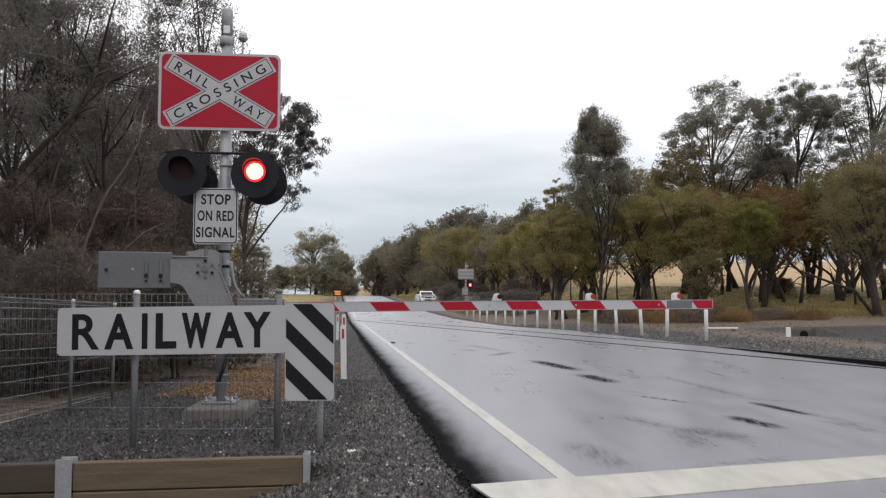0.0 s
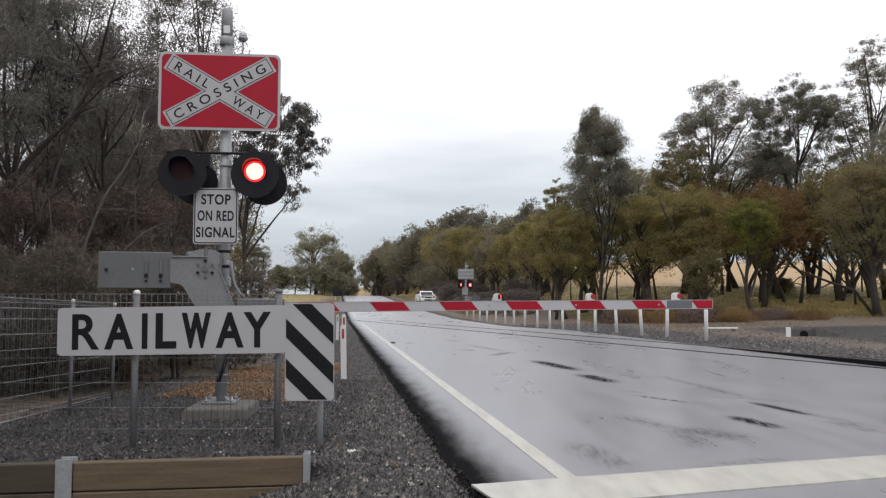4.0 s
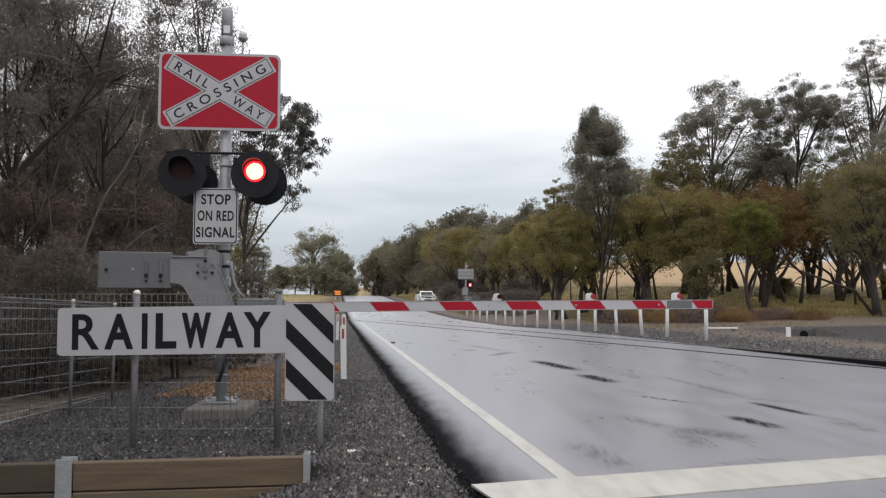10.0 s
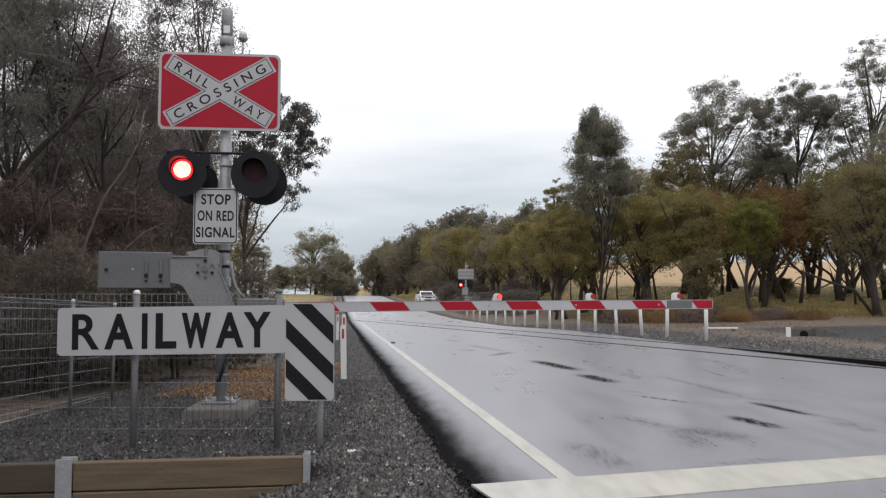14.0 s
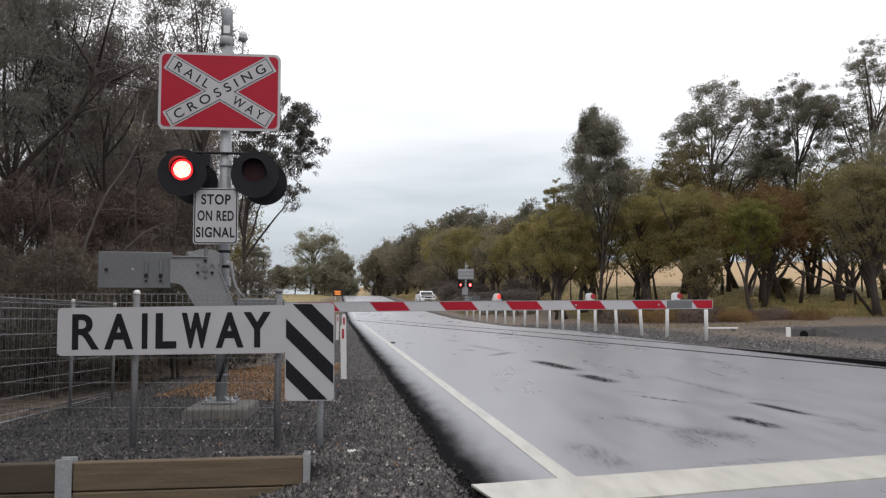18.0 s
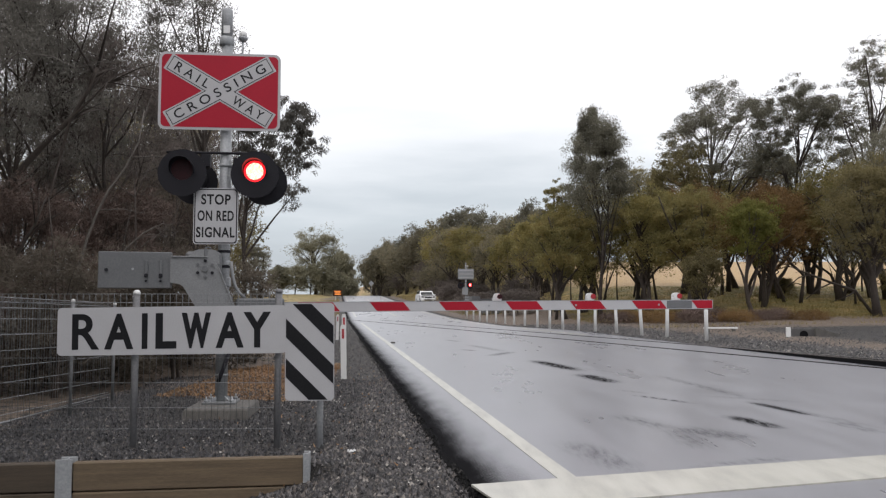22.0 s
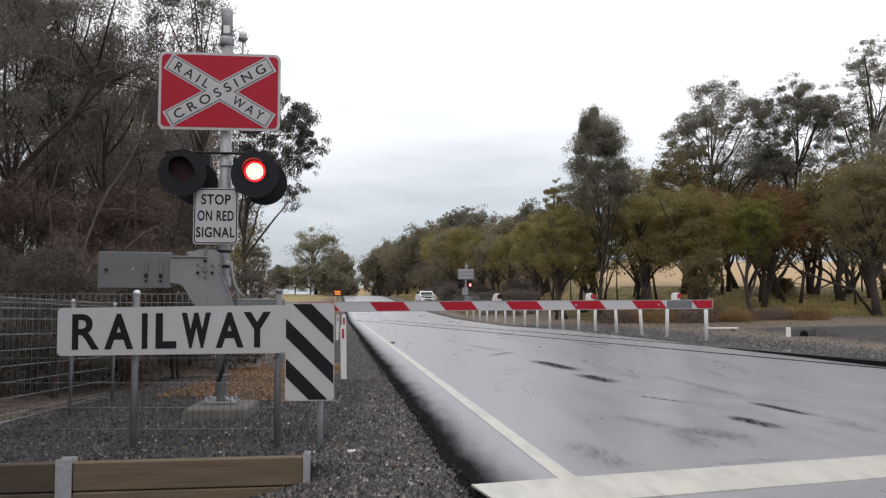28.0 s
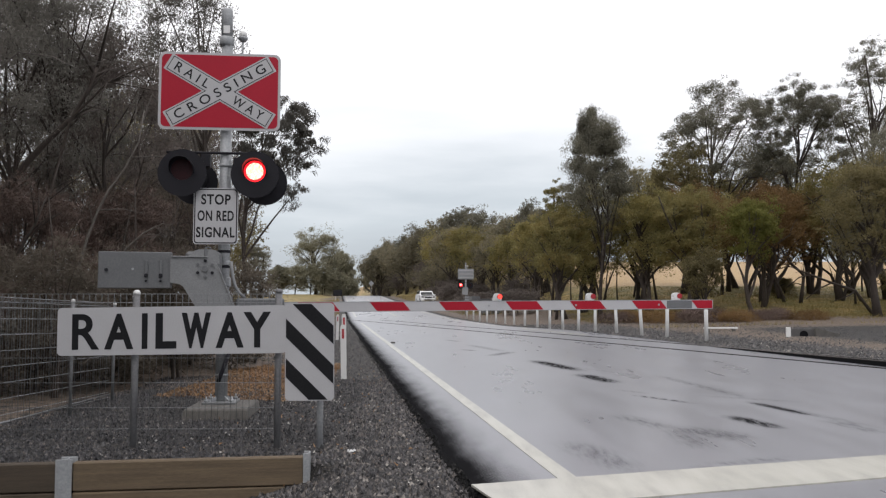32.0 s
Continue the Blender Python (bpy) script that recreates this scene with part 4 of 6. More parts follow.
# ---- RAILWAY warning board ----
def railway_board():
    b = thing("railway_sign", pose(-2.17, 6.36, 0, 0, 0, 0), "white RAILWAY board with striped hazard marker on steel posts", "road sign")
    board = part("name_board", Geo().prism(rrect(1.832, 0.382, 0.035), 0.0, 0.003), WHITE, b, "long white board lettered RAILWAY", pose(0.0, 0, 0.878, 0, -0.75, 0))
    for ch, x0, x1 in zip("RAILWAY", (-0.798, -0.539, -0.240, -0.130, 0.078, 0.351, 0.572), (-0.578, -0.306, -0.194, 0.038, 0.314, 0.576, 0.794)):
        part("letter", words(ch, x1 - x0, 0.284, {"R": 0.019, "W": 0.056}.get(ch, 0.034)), BLACK, board, "large black letter " + ch, pose((x0 + x1) / 2, -0.0012, -0.002))
    part("stiffener", Geo().box((0, 0.014, 0.10), (1.75, 0.02, 0.04), 0.004), GALV, board)
    part("stiffener", Geo().box((0, 0.014, -0.10), (1.75, 0.02, 0.04), 0.004), GALV, board)
    hz = part("hazard_marker", Geo().prism(rrect(0.392, 0.775, 0.035), 0.0, 0.003), WHITE, b, "hazard board with slanted black and white stripes", pose(1.106, -0.006, 0.710, 0, -0.4, 0))
    # stripes fall to the right
    for t in (0.580, 0.2645, -0.051):
        poly = clip_poly([(-0.19, t), (0.19, t - 0.374), (0.19, t - 0.523), (-0.19, t - 0.149)], -0.19, 0.19, -0.38, 0.38)
        if len(poly) > 2:
            poly = [p for p in reversed(poly)]
            part("stripe", Geo().prism(poly, -0.0018, -0.0002), BLACK, hz, "black slanted stripe")
    for x, y, top in ((-0.31, 0.06, 1.195), (0.843, 0.06, 1.205), (1.185, 0.05, 1.0)):
        p = part("post", Geo().tube([(x, y, -0.3), (x, y, top - 0.02)], 0.0265, 14), GALV if top < 1.1 else POSTSTEEL, b, "round galvanised post")
        if top > 1.1:
            part("cap", Geo().tube([(x, y, top - 0.03), (x, y, top - 0.012), (x, y, top + 0.002), (x, y, top + 0.008)], [0.028, 0.028, 0.021, 0.008], 14), WHITEPAINT if x < 0 else POSTSTEEL, p, "domed plastic cap")
    return b


railway_board()


# ---- welded mesh fence ----
def fence():
    f = thing("mesh_fence", pose(-3.85, 6.47, 0), "galvanised welded mesh fence with rolled top", "fence")
    H = 1.17

    def run(ax, ay, bx, by, n, rows, fall=0.0):
        a, b = Vector((ax, ay, 0)), Vector((bx, by, 0))
        d = (b - a).normalized()
        nrm = Vector((-d.y, d.x, 0))
        g = Geo().tube([(0, 0, 0.06), (0, 0, H - 0.07), nrm * 0.010 + Vector((0, 0, H - 0.035)), Vector((0, 0, H)), -nrm * 0.010 + Vector((0, 0, H - 0.035)), Vector((0, 0, H - 0.07))], 0.0017, 4)
        me = g.mesh("wire", GALV_DARK)
        for i in range(n + 1):
            part("wire", me, None, f, "", Matrix.Translation(a + (b - a) * (i / n) - Vector((0, 0, fall * i / n))))
        for z in rows:
            off = nrm * 0.005
            part("line_wire", Geo().tube([a + off + Vector((0, 0, z)), b + off + Vector((0, 0, z - fall))], 0.0026 if rows[1] > 0.2 else 0.0036, 5), GALV_DARK if rows[1] > 0.2 else GALV, f)

    run(0, 0, 2.53, 0.02, 50, (0.08, 0.25, 0.45, 0.65, 0.85, 1.05, 1.10, 1.17))
    run(0, -0.4, -0.02, 2.78, 64, (0.08, 0.14, 0.28, 0.42, 0.56, 0.70, 0.84, 0.98, 1.08, 1.13, 1.17), 0.075)
    for x, y, t in ((0.02, 0.0, 1.2), (0.05, 1.68, 1.115), (0.03, 2.76, 1.08)):
        p = part("post", Geo().tube([(x, y, -0.2), (x, y, t)], 0.026 if y == 0 else 0.017, 12), GALV_DARK, f)
        part("cap", Geo().tube([(x, y, t - 0.01), (x, y, t + 0.012), (x, y, t + 0.025)], [0.029, 0.027, 0.01] if y == 0 else [0.021, 0.019, 0.008], 12), WHITEPAINT, p, "white plastic cap")
    part("bottom_rail", Geo().tube([(0.0, -0.4, 0.05), (0.0, 2.76, 0.05)], 0.007, 6), GALV_DARK, f)


fence()


# ---- timber retaining wall ----
def retaining_wall():
    w = thing("retaining_wall", pose(-0.955, 5.74, 0.015, 0, -0.5, 5.1), "low timber sleeper retaining wall with galvanised posts", "retaining wall")
    for z in (-0.105, -0.310, -0.515):
        for x0, x1 in ((-1.62, -0.035), (-3.3, -1.72), (-5.0, -3.4)):
            part("sleeper", Geo().box(((x0 + x1) / 2, 0, z), (x1 - x0, 0.075, 0.198), 0.008), TIMBER if x1 > -1 else SHADETIMBER, w, "weathered pine sleeper" if x1 > -1 else "pine sleeper with shade put into its colour")
    for x in (-1.67, -3.35):
        p = Geo().box((x, -0.052, -0.28), (0.11, 0.012, 0.60), 0.002).box((x, 0.0, -0.28), (0.01, 0.10, 0.58), 0.001).box((x, 0.052, -0.28), (0.11, 0.012, 0.60), 0.002)
        part("steel_post", p, GALV, w, "galvanised steel H post")
    part("steel_post", Geo().box((-0.0, 0.0, -0.28), (0.012, 0.10, 0.60), 0.002).box((-0.018, -0.048, -0.28), (0.045, 0.010, 0.60), 0.002).box((-0.018, 0.048, -0.28), (0.045, 0.010, 0.60), 0.002), GALV, w, "galvanised steel end channel")


retaining_wall()


# ---- guide posts and bollards ----
def guide_post(m, top=0.80, label="white roadside guide post with red reflectors"):
    g = thing("guide_post", m, label, "guide post", "roadside guide posts")
    taper = [(-0.043, -0.2), (0.043, -0.2), (0.040, top - 0.05), (0.028, top), (-0.028, top), (-0.040, top - 0.05)]
    part("stake", Geo().prism(taper, -0.016, 0.016), WHITEPAINT, g)
    part("reflector", Geo().box((0.0, -0.0185, top - 0.135), (0.034, 0.005, 0.145), 0.001), REDREFLECT, g, "red reflector strip")
    return g


gp = guide_post(pose(-1.50, 12.07, -0.035, 0, -1.6, 8))
guide_post(pose(-1.82, 14.7, -0.06, 0, -1.0, 8), 0.95)
copy_thing(gp, pose(-3.22, 24.2, -0.06, 0, 1.0, 8))
for x, y in ((-7.9, 101.0), (-15.3, 113.0), (-21.0, 150.0)):
    copy_thing(gp, pose(x, y, land(x, y), 0, 0, 5))


def bollards():
    b = thing("bollard", pose(7.92, 23.9, land(7.92, 23.9)), "white painted bollard beside the road", "bollard", "white bollards along the road")
    part("shaft", Geo().tube([(0, 0, -0.3), (0, 0, 0.93), (0, 0, 0.95)], [0.060, 0.058, 0.048], 12), WHITEPAINT, b)
    for x, y, t in ((7.50, 26.6, 1), (6.98, 27.9, -3), (6.52, 29.8, -2.5), (6.0, 31.3, 0), (5.56, 32.6, 1), (5.1, 33.8, -1), (4.74, 35.3, 1), (4.42, 37.2, 0), (4.1, 39.8, 1), (3.72, 41.5, -1), (3.36, 42.9, 0), (2.97, 44.6, 1), (2.58, 46.4, 0), (2.26, 48.7, 0), (1.98, 51.6, 1), (1.66, 55.2, 0)):
        copy_thing(b, pose(x, y, land(x, y), 0, t, 0))


bollards()


PAGES = []   # display panels of the message board


def small_roadside():
    s = thing("marker_post", pose(11.6, 26.7, land(11.6, 26.7)), "short white marker post by a culvert", "marker post")
    part("shaft", Geo().box((0, 0, 0.1), (0.15, 0.06, 0.44), 0.01), WHITEPAINT, s)
    pl = thing("plank", pose(10.9, 31.2, land(10.9, 31.2) + 0.10, 0, 0, -4), "white plank on low blocks in the gravel", "plank")
    part("board", Geo().box((0, 0, 0.03), (1.3, 0.16, 0.05), 0.006), WHITEPAINT, pl)
    for x in (-0.5, 0.5):
        part("block", Geo().box((x, 0, -0.06), (0.12, 0.16, 0.13), 0.006), CONCRETE, pl)
    c = thing("culvert", pose(12.2, 27.0, land(12.2, 27.0)), "dark concrete culvert headwall in a gravel bank", "culvert")
    part("headwall", Geo().prism([(-0.32, -0.15), (0.46, -0.15), (0.46, 0.24), (-0.32, 0.24)][::-1], 0.1, 0.34), STONE, c)
    part("wing_wall", Geo().prism([(0.46, -0.15), (1.25, -0.15), (1.25, 0.07), (0.46, 0.28)][::-1], -0.05, 0.30), CONCRETE, c, "sloping concrete wing")
    # solid black plug: the dark inside the pipe is put into its colour
    part("pipe_mouth", Geo().tube([(0.1, 0.08, 0.05), (0.1, 0.25, 0.05)], 0.14, 18), RUBBER, c, "black plug standing for the dark inside the pipe mouth")
    # a proud rail: black wedge for its side, steel strip for its head
    e = thing("rubber_strip", pose(7.42, 15.3, 0, 0, 0, 97.8 - 90), "black-sided rail standing proud beside the asphalt", "edge strip")
    poly = Geo()
    poly.add([(-0.06, 5, -0.05), (0.06, 5, -0.05), (0.06, 5, 0.0), (-0.06, 5, 0.0), (-0.06, -5, -0.06), (0.06, -5, -0.06), (0.06, -5, 0.13), (-0.06, -5, 0.13)], [(0, 1, 2, 3), (7, 6, 5, 4), (0, 3, 7, 4), (1, 5, 6, 2), (3, 2, 6, 7), (0, 4, 5, 1)])
    part("strip", poly, RUBBER, e)
    part("steel_edge", Geo().add([(-0.03, 5, 0.0), (0.045, 5, 0.0), (0.045, 5, 0.006), (-0.03, 5, 0.006), (-0.03, -5, 0.13), (0.045, -5, 0.13), (0.045, -5, 0.145), (-0.03, -5, 0.145)], [(0, 1, 2, 3), (7, 6, 5, 4), (0, 3, 7, 4), (1, 5, 6, 2), (3, 2, 6, 7), (0, 4, 5, 1)]), STEEL_RAIL, e, "worn steel top edge")
    s = thing("road_stud", pose(-1.36, 21.6, 0.0, 0, 0, 8), "raised reflective road stud on the edge line", "road stud")
    part("body", Geo().box((0, 0, 0.02), (0.12, 0.10, 0.04), 0.016), CONCRETE, s)
    o = thing("message_board", pose(-14.9, 112, land(-14.9, 112), 0, 0, 6), "roadside message board with flashing amber lettering", "roadwork sign")
    part("frame", Geo().box((0, 0.06, 1.15), (1.25, 0.03, 0.84), 0.01), BLACKMATT, o)
    for x in (-0.4, 0.4):
        part("leg", Geo().box((x, 0.09, 0.35), (0.05, 0.04, 1.0), 0.006), GALV, o)
    m = pose(0, -0.02, 1.15)
    page = part("display", Geo().box((0, 0, 0), (1.08, 0.03, 0.72), 0.006), ORANGE, o, "display panel, amber on one face and dark on the other", m)
    part("dark_face", Geo().box((0, 0.018, 0), (1.08, 0.006, 0.72), 0.001), BLACKMATT, page)
    for z, w in ((0.2, 0.9), (0.0, 0.7), (-0.2, 0.84)):
        part("text_bar", Geo().box((0, -0.019, z), (w, 0.008, 0.11), 0.002), AMBER, page, "glowing amber bar of lettering")
    PAGES.append((page, m))
    r = thing("road_sign", pose(-13.6, 150, land(-13.6, 150), 0, 0, 8), "distant diamond warning sign, grey from behind", "road sign")
    part("post", Geo().tube([(0, 0, -0.2), (0, 0, 2.2)], 0.04, 8), GALV, r)
    part("plate", Geo().box((0, -0.05, 2.4), (0.75, 0.02, 0.75), 0.004, 0, pose(0, 0, 0, 0, 45, 0)), GALV, r)
    for i, (x, y) in enumerate(((9.0, 66.5), (9.9, 66.8))):
        k = thing("equipment_case", pose(x - 5.6, y - 3, land(x - 5.6, y - 3), 0, 0, 5), "grey trackside equipment case", "equipment case", "equipment cases")
        part("case", Geo().box((0, 0, 0.6), (0.75, 0.5, 1.2), 0.02), GREYPAINT, k)
        part("door", Geo().box((0, -0.262, 0.6), (0.66, 0.02, 1.06), 0.006), GREYPAINT, k)
        part("roof", Geo().box((0, 0, 1.23), (0.85, 0.6, 0.06), 0.01), GREYPAINT, k)


small_roadside()


# ---- waiting car ----
def car(m):
    c = thing("car", m, "white four-wheel-drive car waiting at the crossing", "car")
    W = 0.92
    prof = [(-2.3, 0.45), (-2.3, 0.78), (-2.22, 0.98), (-1.15, 1.08), (2.25, 1.06), (2.32, 0.9), (2.3, 0.42)]

    def side(g, prof, hw, top):
        vs = [(-hw * (top if z > 1.2 else 1.0), y, z) for y, z in prof] + [(hw * (top if z > 1.2 else 1.0), y, z) for y, z in prof]
        n = len(prof)
        fs = [tuple(range(n)), tuple(reversed(range(n, 2 * n)))] + [(i, i + n, (i + 1) % n + n, (i + 1) % n) for i in range(n)]
        return g.add(vs, fs)

    body = part("body", side(Geo(), prof, W, 1.0), CARWHITE, c)
    cabin = [(-1.2, 1.06), (-0.65, 1.50), (-0.45, 1.58), (0.1, 1.63), (1.6, 1.60), (1.95, 1.52), (2.2, 1.06)]
    part("cabin", side(Geo(), cabin, W * 0.95, 0.86), CARWHITE, c)
    part("windscreen", Geo().add([(-0.74, -1.13, 1.13), (0.74, -1.13, 1.13), (0.66, -0.70, 1.50), (-0.66, -0.70, 1.50), (-0.74, -1.10, 1.12), (0.74, -1.10, 1.12), (0.66, -0.67, 1.49), (-0.66, -0.67, 1.49)], [(0, 1, 2, 3), (4, 7, 6, 5), (0, 4, 5, 1), (2, 6, 7, 3), (1, 5, 6, 2), (0, 3, 7, 4)]), DARKGLASS, c, "dark windscreen")
    part("bonnet", Geo().box((0, -1.72, 1.04), (1.55, 1.02, 0.06), 0.03, 0, pose(0, 0, 0, -5, 0, 0)), CARWHITE, c)
    part("bumper", Geo().box((0, -2.32, 0.55), (1.8, 0.16, 0.26), 0.05), CARWHITE, c)
    part("grille", Geo().box((0, -2.315, 0.84), (0.85, 0.06, 0.17), 0.02), BLACKMATT, c, "black grille")
    part("lower_grille", Geo().box((0, -2.40, 0.52), (1.0, 0.03, 0.12), 0.01), BLACKMATT, c)
    for s in (-1, 1):
        part("headlight", Geo().box((s * 0.68, -2.27, 0.87), (0.36, 0.1, 0.14), 0.03), DARKGLASS, c, "dark framed headlight")
        part("mirror", Geo().box((s * 1.03, -0.95, 1.15), (0.2, 0.1, 0.15), 0.03), CARWHITE, c)
        part("side_glass", Geo().box((s * 0.845, 0.5, 1.38), (0.02, 1.9, 0.36), 0.006, 0, pose(0, 0, 0, 0, -s * 12, 0)), DARKGLASS, c)
        part("roof_rail", Geo().tube([(s * 0.66, -0.2, 1.66), (s * 0.66, 1.6, 1.65)], 0.025, 6), GREYPAINT, c)
        for y in (-1.45, 1.4):
            wh = part("wheel", Geo().tube([(s * 0.72, y, 0.36), (s * 0.93, y, 0.36)], 0.36, 24), RUBBER, c, "black tyre")
            part("rim", Geo().tube([(s * 0.925, y, 0.36), (s * 0.945, y, 0.36)], 0.22, 16), GALV, wh)
    part("number_plate", Geo().box((0, -2.415, 0.66), (0.37, 0.012, 0.12), 0.002), WHITEPAINT, c, "plain number plate")
    return c


car(pose(-2.15, 97.0, land(-2.15, 97.0) + 0.0, 0, 0, 10))


def shed():
    s = thing("shed", pose(-27.4, 120, land(-27.4, 120) - 0.3, 0, 0, 8), "distant small grey metal shed with a pale roof", "shed")
    h = 2.6 - land(-27.4, 120) + 0.3
    part("wall", Geo().box((0, 0, h / 2 - 0.15), (2.6, 2.4, h - 0.3), 0.02), GALV_DARK, s)
    part("roof", Geo().prism([(-1.5, h - 0.3), (1.5, h - 0.3), (0.0, h + 0.3)], -1.4, 1.4), GREYLIGHT, s, "pale sheet roof")
    # no real opening: black sheet on the wall gives the doorway's inner dark
    part("doorway", Geo().box((0.3, -1.21, h / 2 - 0.2), (1.0, 0.03, h - 0.7), 0.0), BLACKMATT, s, "black panel standing for the dark inside the doorway")


shed()


# ---- trees ----
def leaf_mesh(name, centres, size, aspect, droop, rng, material, spread=0.35, face=None):
    """Many small pointed leaves, one blade each."""
    n = len(centres)
    d = rng.normal(size=(n, 3))
    d[:, 2] -= droop
    d /= np.linalg.norm(d, axis=1)[:, None]
    side = rng.normal(size=(n, 3))
    if face is not None:
        # leaves turn their faces out of their clump and to the light
        side = face + side * 0.38
    s = np.cross(d, side)
    s /= np.linalg.norm(s, axis=1)[:, None] + 1e-9
    ln = size * (1 + spread * rng.uniform(-1, 1, n))[:, None]
    w = ln * aspect * 0.5
    v = np.stack([centres + s * w, centres + d * ln, centres - s * w], 1).reshape(-1, 3)
    me = bpy.data.meshes.new(name)
    me.vertices.add(3 * n)
    me.vertices.foreach_set("co", v.ravel())
    me.loops.add(3 * n)
    me.loops.foreach_set("vertex_index", np.arange(3 * n))
    me.polygons.add(n)
    me.polygons.foreach_set("loop_start", np.arange(n) * 3)
    me.polygons.foreach_set("loop_total", np.full(n, 3))
    me.materials.append(material)
    me.update()
    return me


def puff(rng, c, r, n, flat=0.7):
    p = rng.normal(size=(n, 3))
    p /= np.linalg.norm(p, axis=1)[:, None]
    p *= (rng.uniform(0, 1, n) ** 0.42)[:, None] * r
    p[:, 2] *= flat
    return p + c, p / (np.linalg.norm(p, axis=1)[:, None] + 1e-6) + (0, 0, 0.45)


def tree(x, y, top, spread, seed, leaves, bark, n_leaf, size, bare=0.3, ox=0.0, label="", limbs=9, aspect=0.34, fill=0.36, trunks=1, category="tree", group="", thick=1.0, droop=0.7, lean_k=0.06, hull=0.5, clump=1.0, bend=0.018, taper=0.0, stem=None, lumps=1.0):
    """A gum: trunks, forking limbs and a crown of leaf sprays. stem: how far the trunk leans aside at given heights."""
    if y > 40:
        more, less = (1.75, 0.74) if y < 105 else (1.25, 0.88)
    else:
        more, less = (2.0, 0.75) if y > 9.6 else (1.0, 1.0)
    n_leaf, size = int(n_leaf * more), size * less
    rng = np.random.default_rng(seed)
    z0 = land(x, y) - 0.1
    H = top - z0
    root = thing("tree" if category == "tree" else category, pose(x, y, z0), label, category, group)
    rad = (0.017 * H + 0.05) * thick
    g = Geo()
    tips = []
    stems = []
    for k in range(trunks):
        lean = rng.normal(size=2) * lean_k * H
        pts = []
        bx, by = rng.normal(size=2) * 0.15 * (k > 0)
        for i in range(9):
            t = i / 8
            pts.append(Vector((bx + (ox + lean[0]) * t ** 1.5 + bend * H * (math.sin(6.2 * t + seed + k) - math.sin(seed + k)), by + lean[1] * t ** 1.5 + bend * H * math.cos(2.7 * t * 2 + seed), 0.84 * H * t)))
        if stem and k == 0:
            hs, xs = zip(*stem)
            path = [Vector((dx, 0, h)) for h, dx in stem] + [Vector((xs[-1] + 0.3 * p.x, 0.4 * p.y, p.z)) for p in pts if p.z > hs[-1] + 0.4]
            at = [q * (len(path) - 1) / 8 for q in range(9)]
            pts = [path[int(q)].lerp(path[min(int(q) + 1, len(path) - 1)], q - int(q)) for q in at]
        g.tube(pts, [rad * (1.35 if i == 0 else 1) * (1 - 0.80 * i / 8) for i in range(9)], 8)
        stems.append(pts)
    cz, rz = H * (bare + 1) / 2, H * (1 - bare) / 2

    def inside(p, k=0.80):
        q = Vector(((p.x - ox) / spread, p.y / spread, (p.z - cz) / rz))
        if q.length > k:
            q *= k / q.length
        return Vector((ox + q.x * spread, q.y * spread, cz + q.z * rz))

    for i in range(limbs):
        a = 2 * math.pi * (i / limbs) * 2.4 + rng.uniform(0, 0.9)
        h = -0.85 + 1.75 * (i + 0.5) / limbs
        rr = spread * math.sqrt(max(0.05, 1 - h * h * 0.9)) * rng.uniform(0.55, 0.95)
        end = Vector((ox * 0.9 + rr * math.cos(a), rr * math.sin(a), cz + h * rz * 0.90))
        end = inside(end)
        pts = stems[i % trunks]
        st_h = max(0.22, min(0.95, (end.z / (0.84 * H)) - 0.25 - 0.15 * rng.uniform()))
        k = min(7, int(st_h * 8))
        a0 = pts[k].lerp(pts[k + 1], st_h * 8 - k if st_h * 8 - k < 1 else 1.0)
        mid = a0.lerp(end, 0.5) + Vector((rng.normal() * 0.06 * spread, rng.normal() * 0.06 * spread, 0.12 * spread))
        q = a0.lerp(mid, 0.5) + Vector((rng.normal() * 0.04 * spread, rng.normal() * 0.04 * spread, 0.0))
        r0 = rad * (1 - 0.8 * st_h) * 0.75
        g.tube([a0, q, mid, mid.lerp(end, 0.5), end], [r0, r0 * 0.8, r0 * 0.6, r0 * 0.42, r0 * 0.15], 6, False)
        tips.append((end, 1.0))
        tips.append((mid.lerp(end, 0.45), 0.75))
        for j in range(3):
            b = mid.lerp(end, rng.uniform(0.1, 0.9))
            e2 = b + Vector((rng.normal() * 0.35 * spread, rng.normal() * 0.35 * spread, rng.normal() * 0.2 * spread + 0.1 * spread))
            e2 = inside(e2)
            g.tube([b, b.lerp(e2, 0.5) + Vector((0, 0, 0.05 * spread)), e2], [r0 * 0.38, r0 * 0.25, r0 * 0.08], 5, False)
            tips.append((e2, 0.8))
    tips.append((Vector((ox, 0, 0.93 * H)), 0.8))
    rs = [fill * spread * k * rng.uniform(0.7, 1.25) for _, k in tips]
    tot = sum(r ** 2.3 for r in rs)
    cs = []
    for (p, k), r in zip(tips, rs):
        n = int(n_leaf * (1 - hull) * r ** 2.3 / tot)
        if p.z + r * 0.7 > H:
            p.z = H - r * 0.7
        # each puff breaks up into a few smaller sprays
        m = int(3 + 4 * rng.uniform())
        for c in puff(rng, np.array(p), r * 0.85, m, 0.8)[0]:
            cs.append(puff(rng, c, r * clump * rng.uniform(0.34, 0.62), max(4, n // m), 0.62))
    # rounded clumps over the whole lumpy crown
    m = int((26 + 60 * hull) * lumps)
    for i in range(m):
        d = Vector(rng.normal(size=3)).normalized()
        if d.z < -0.55:
            d.z *= -0.6
            d.normalize()
        lump = 0.88 + 0.34 * noise.noise(d * 2.1 + Vector((seed * 3.7, 0, 0)))
        k = min(0.94, lump * rng.uniform(0.25, 1.0) ** 0.4)
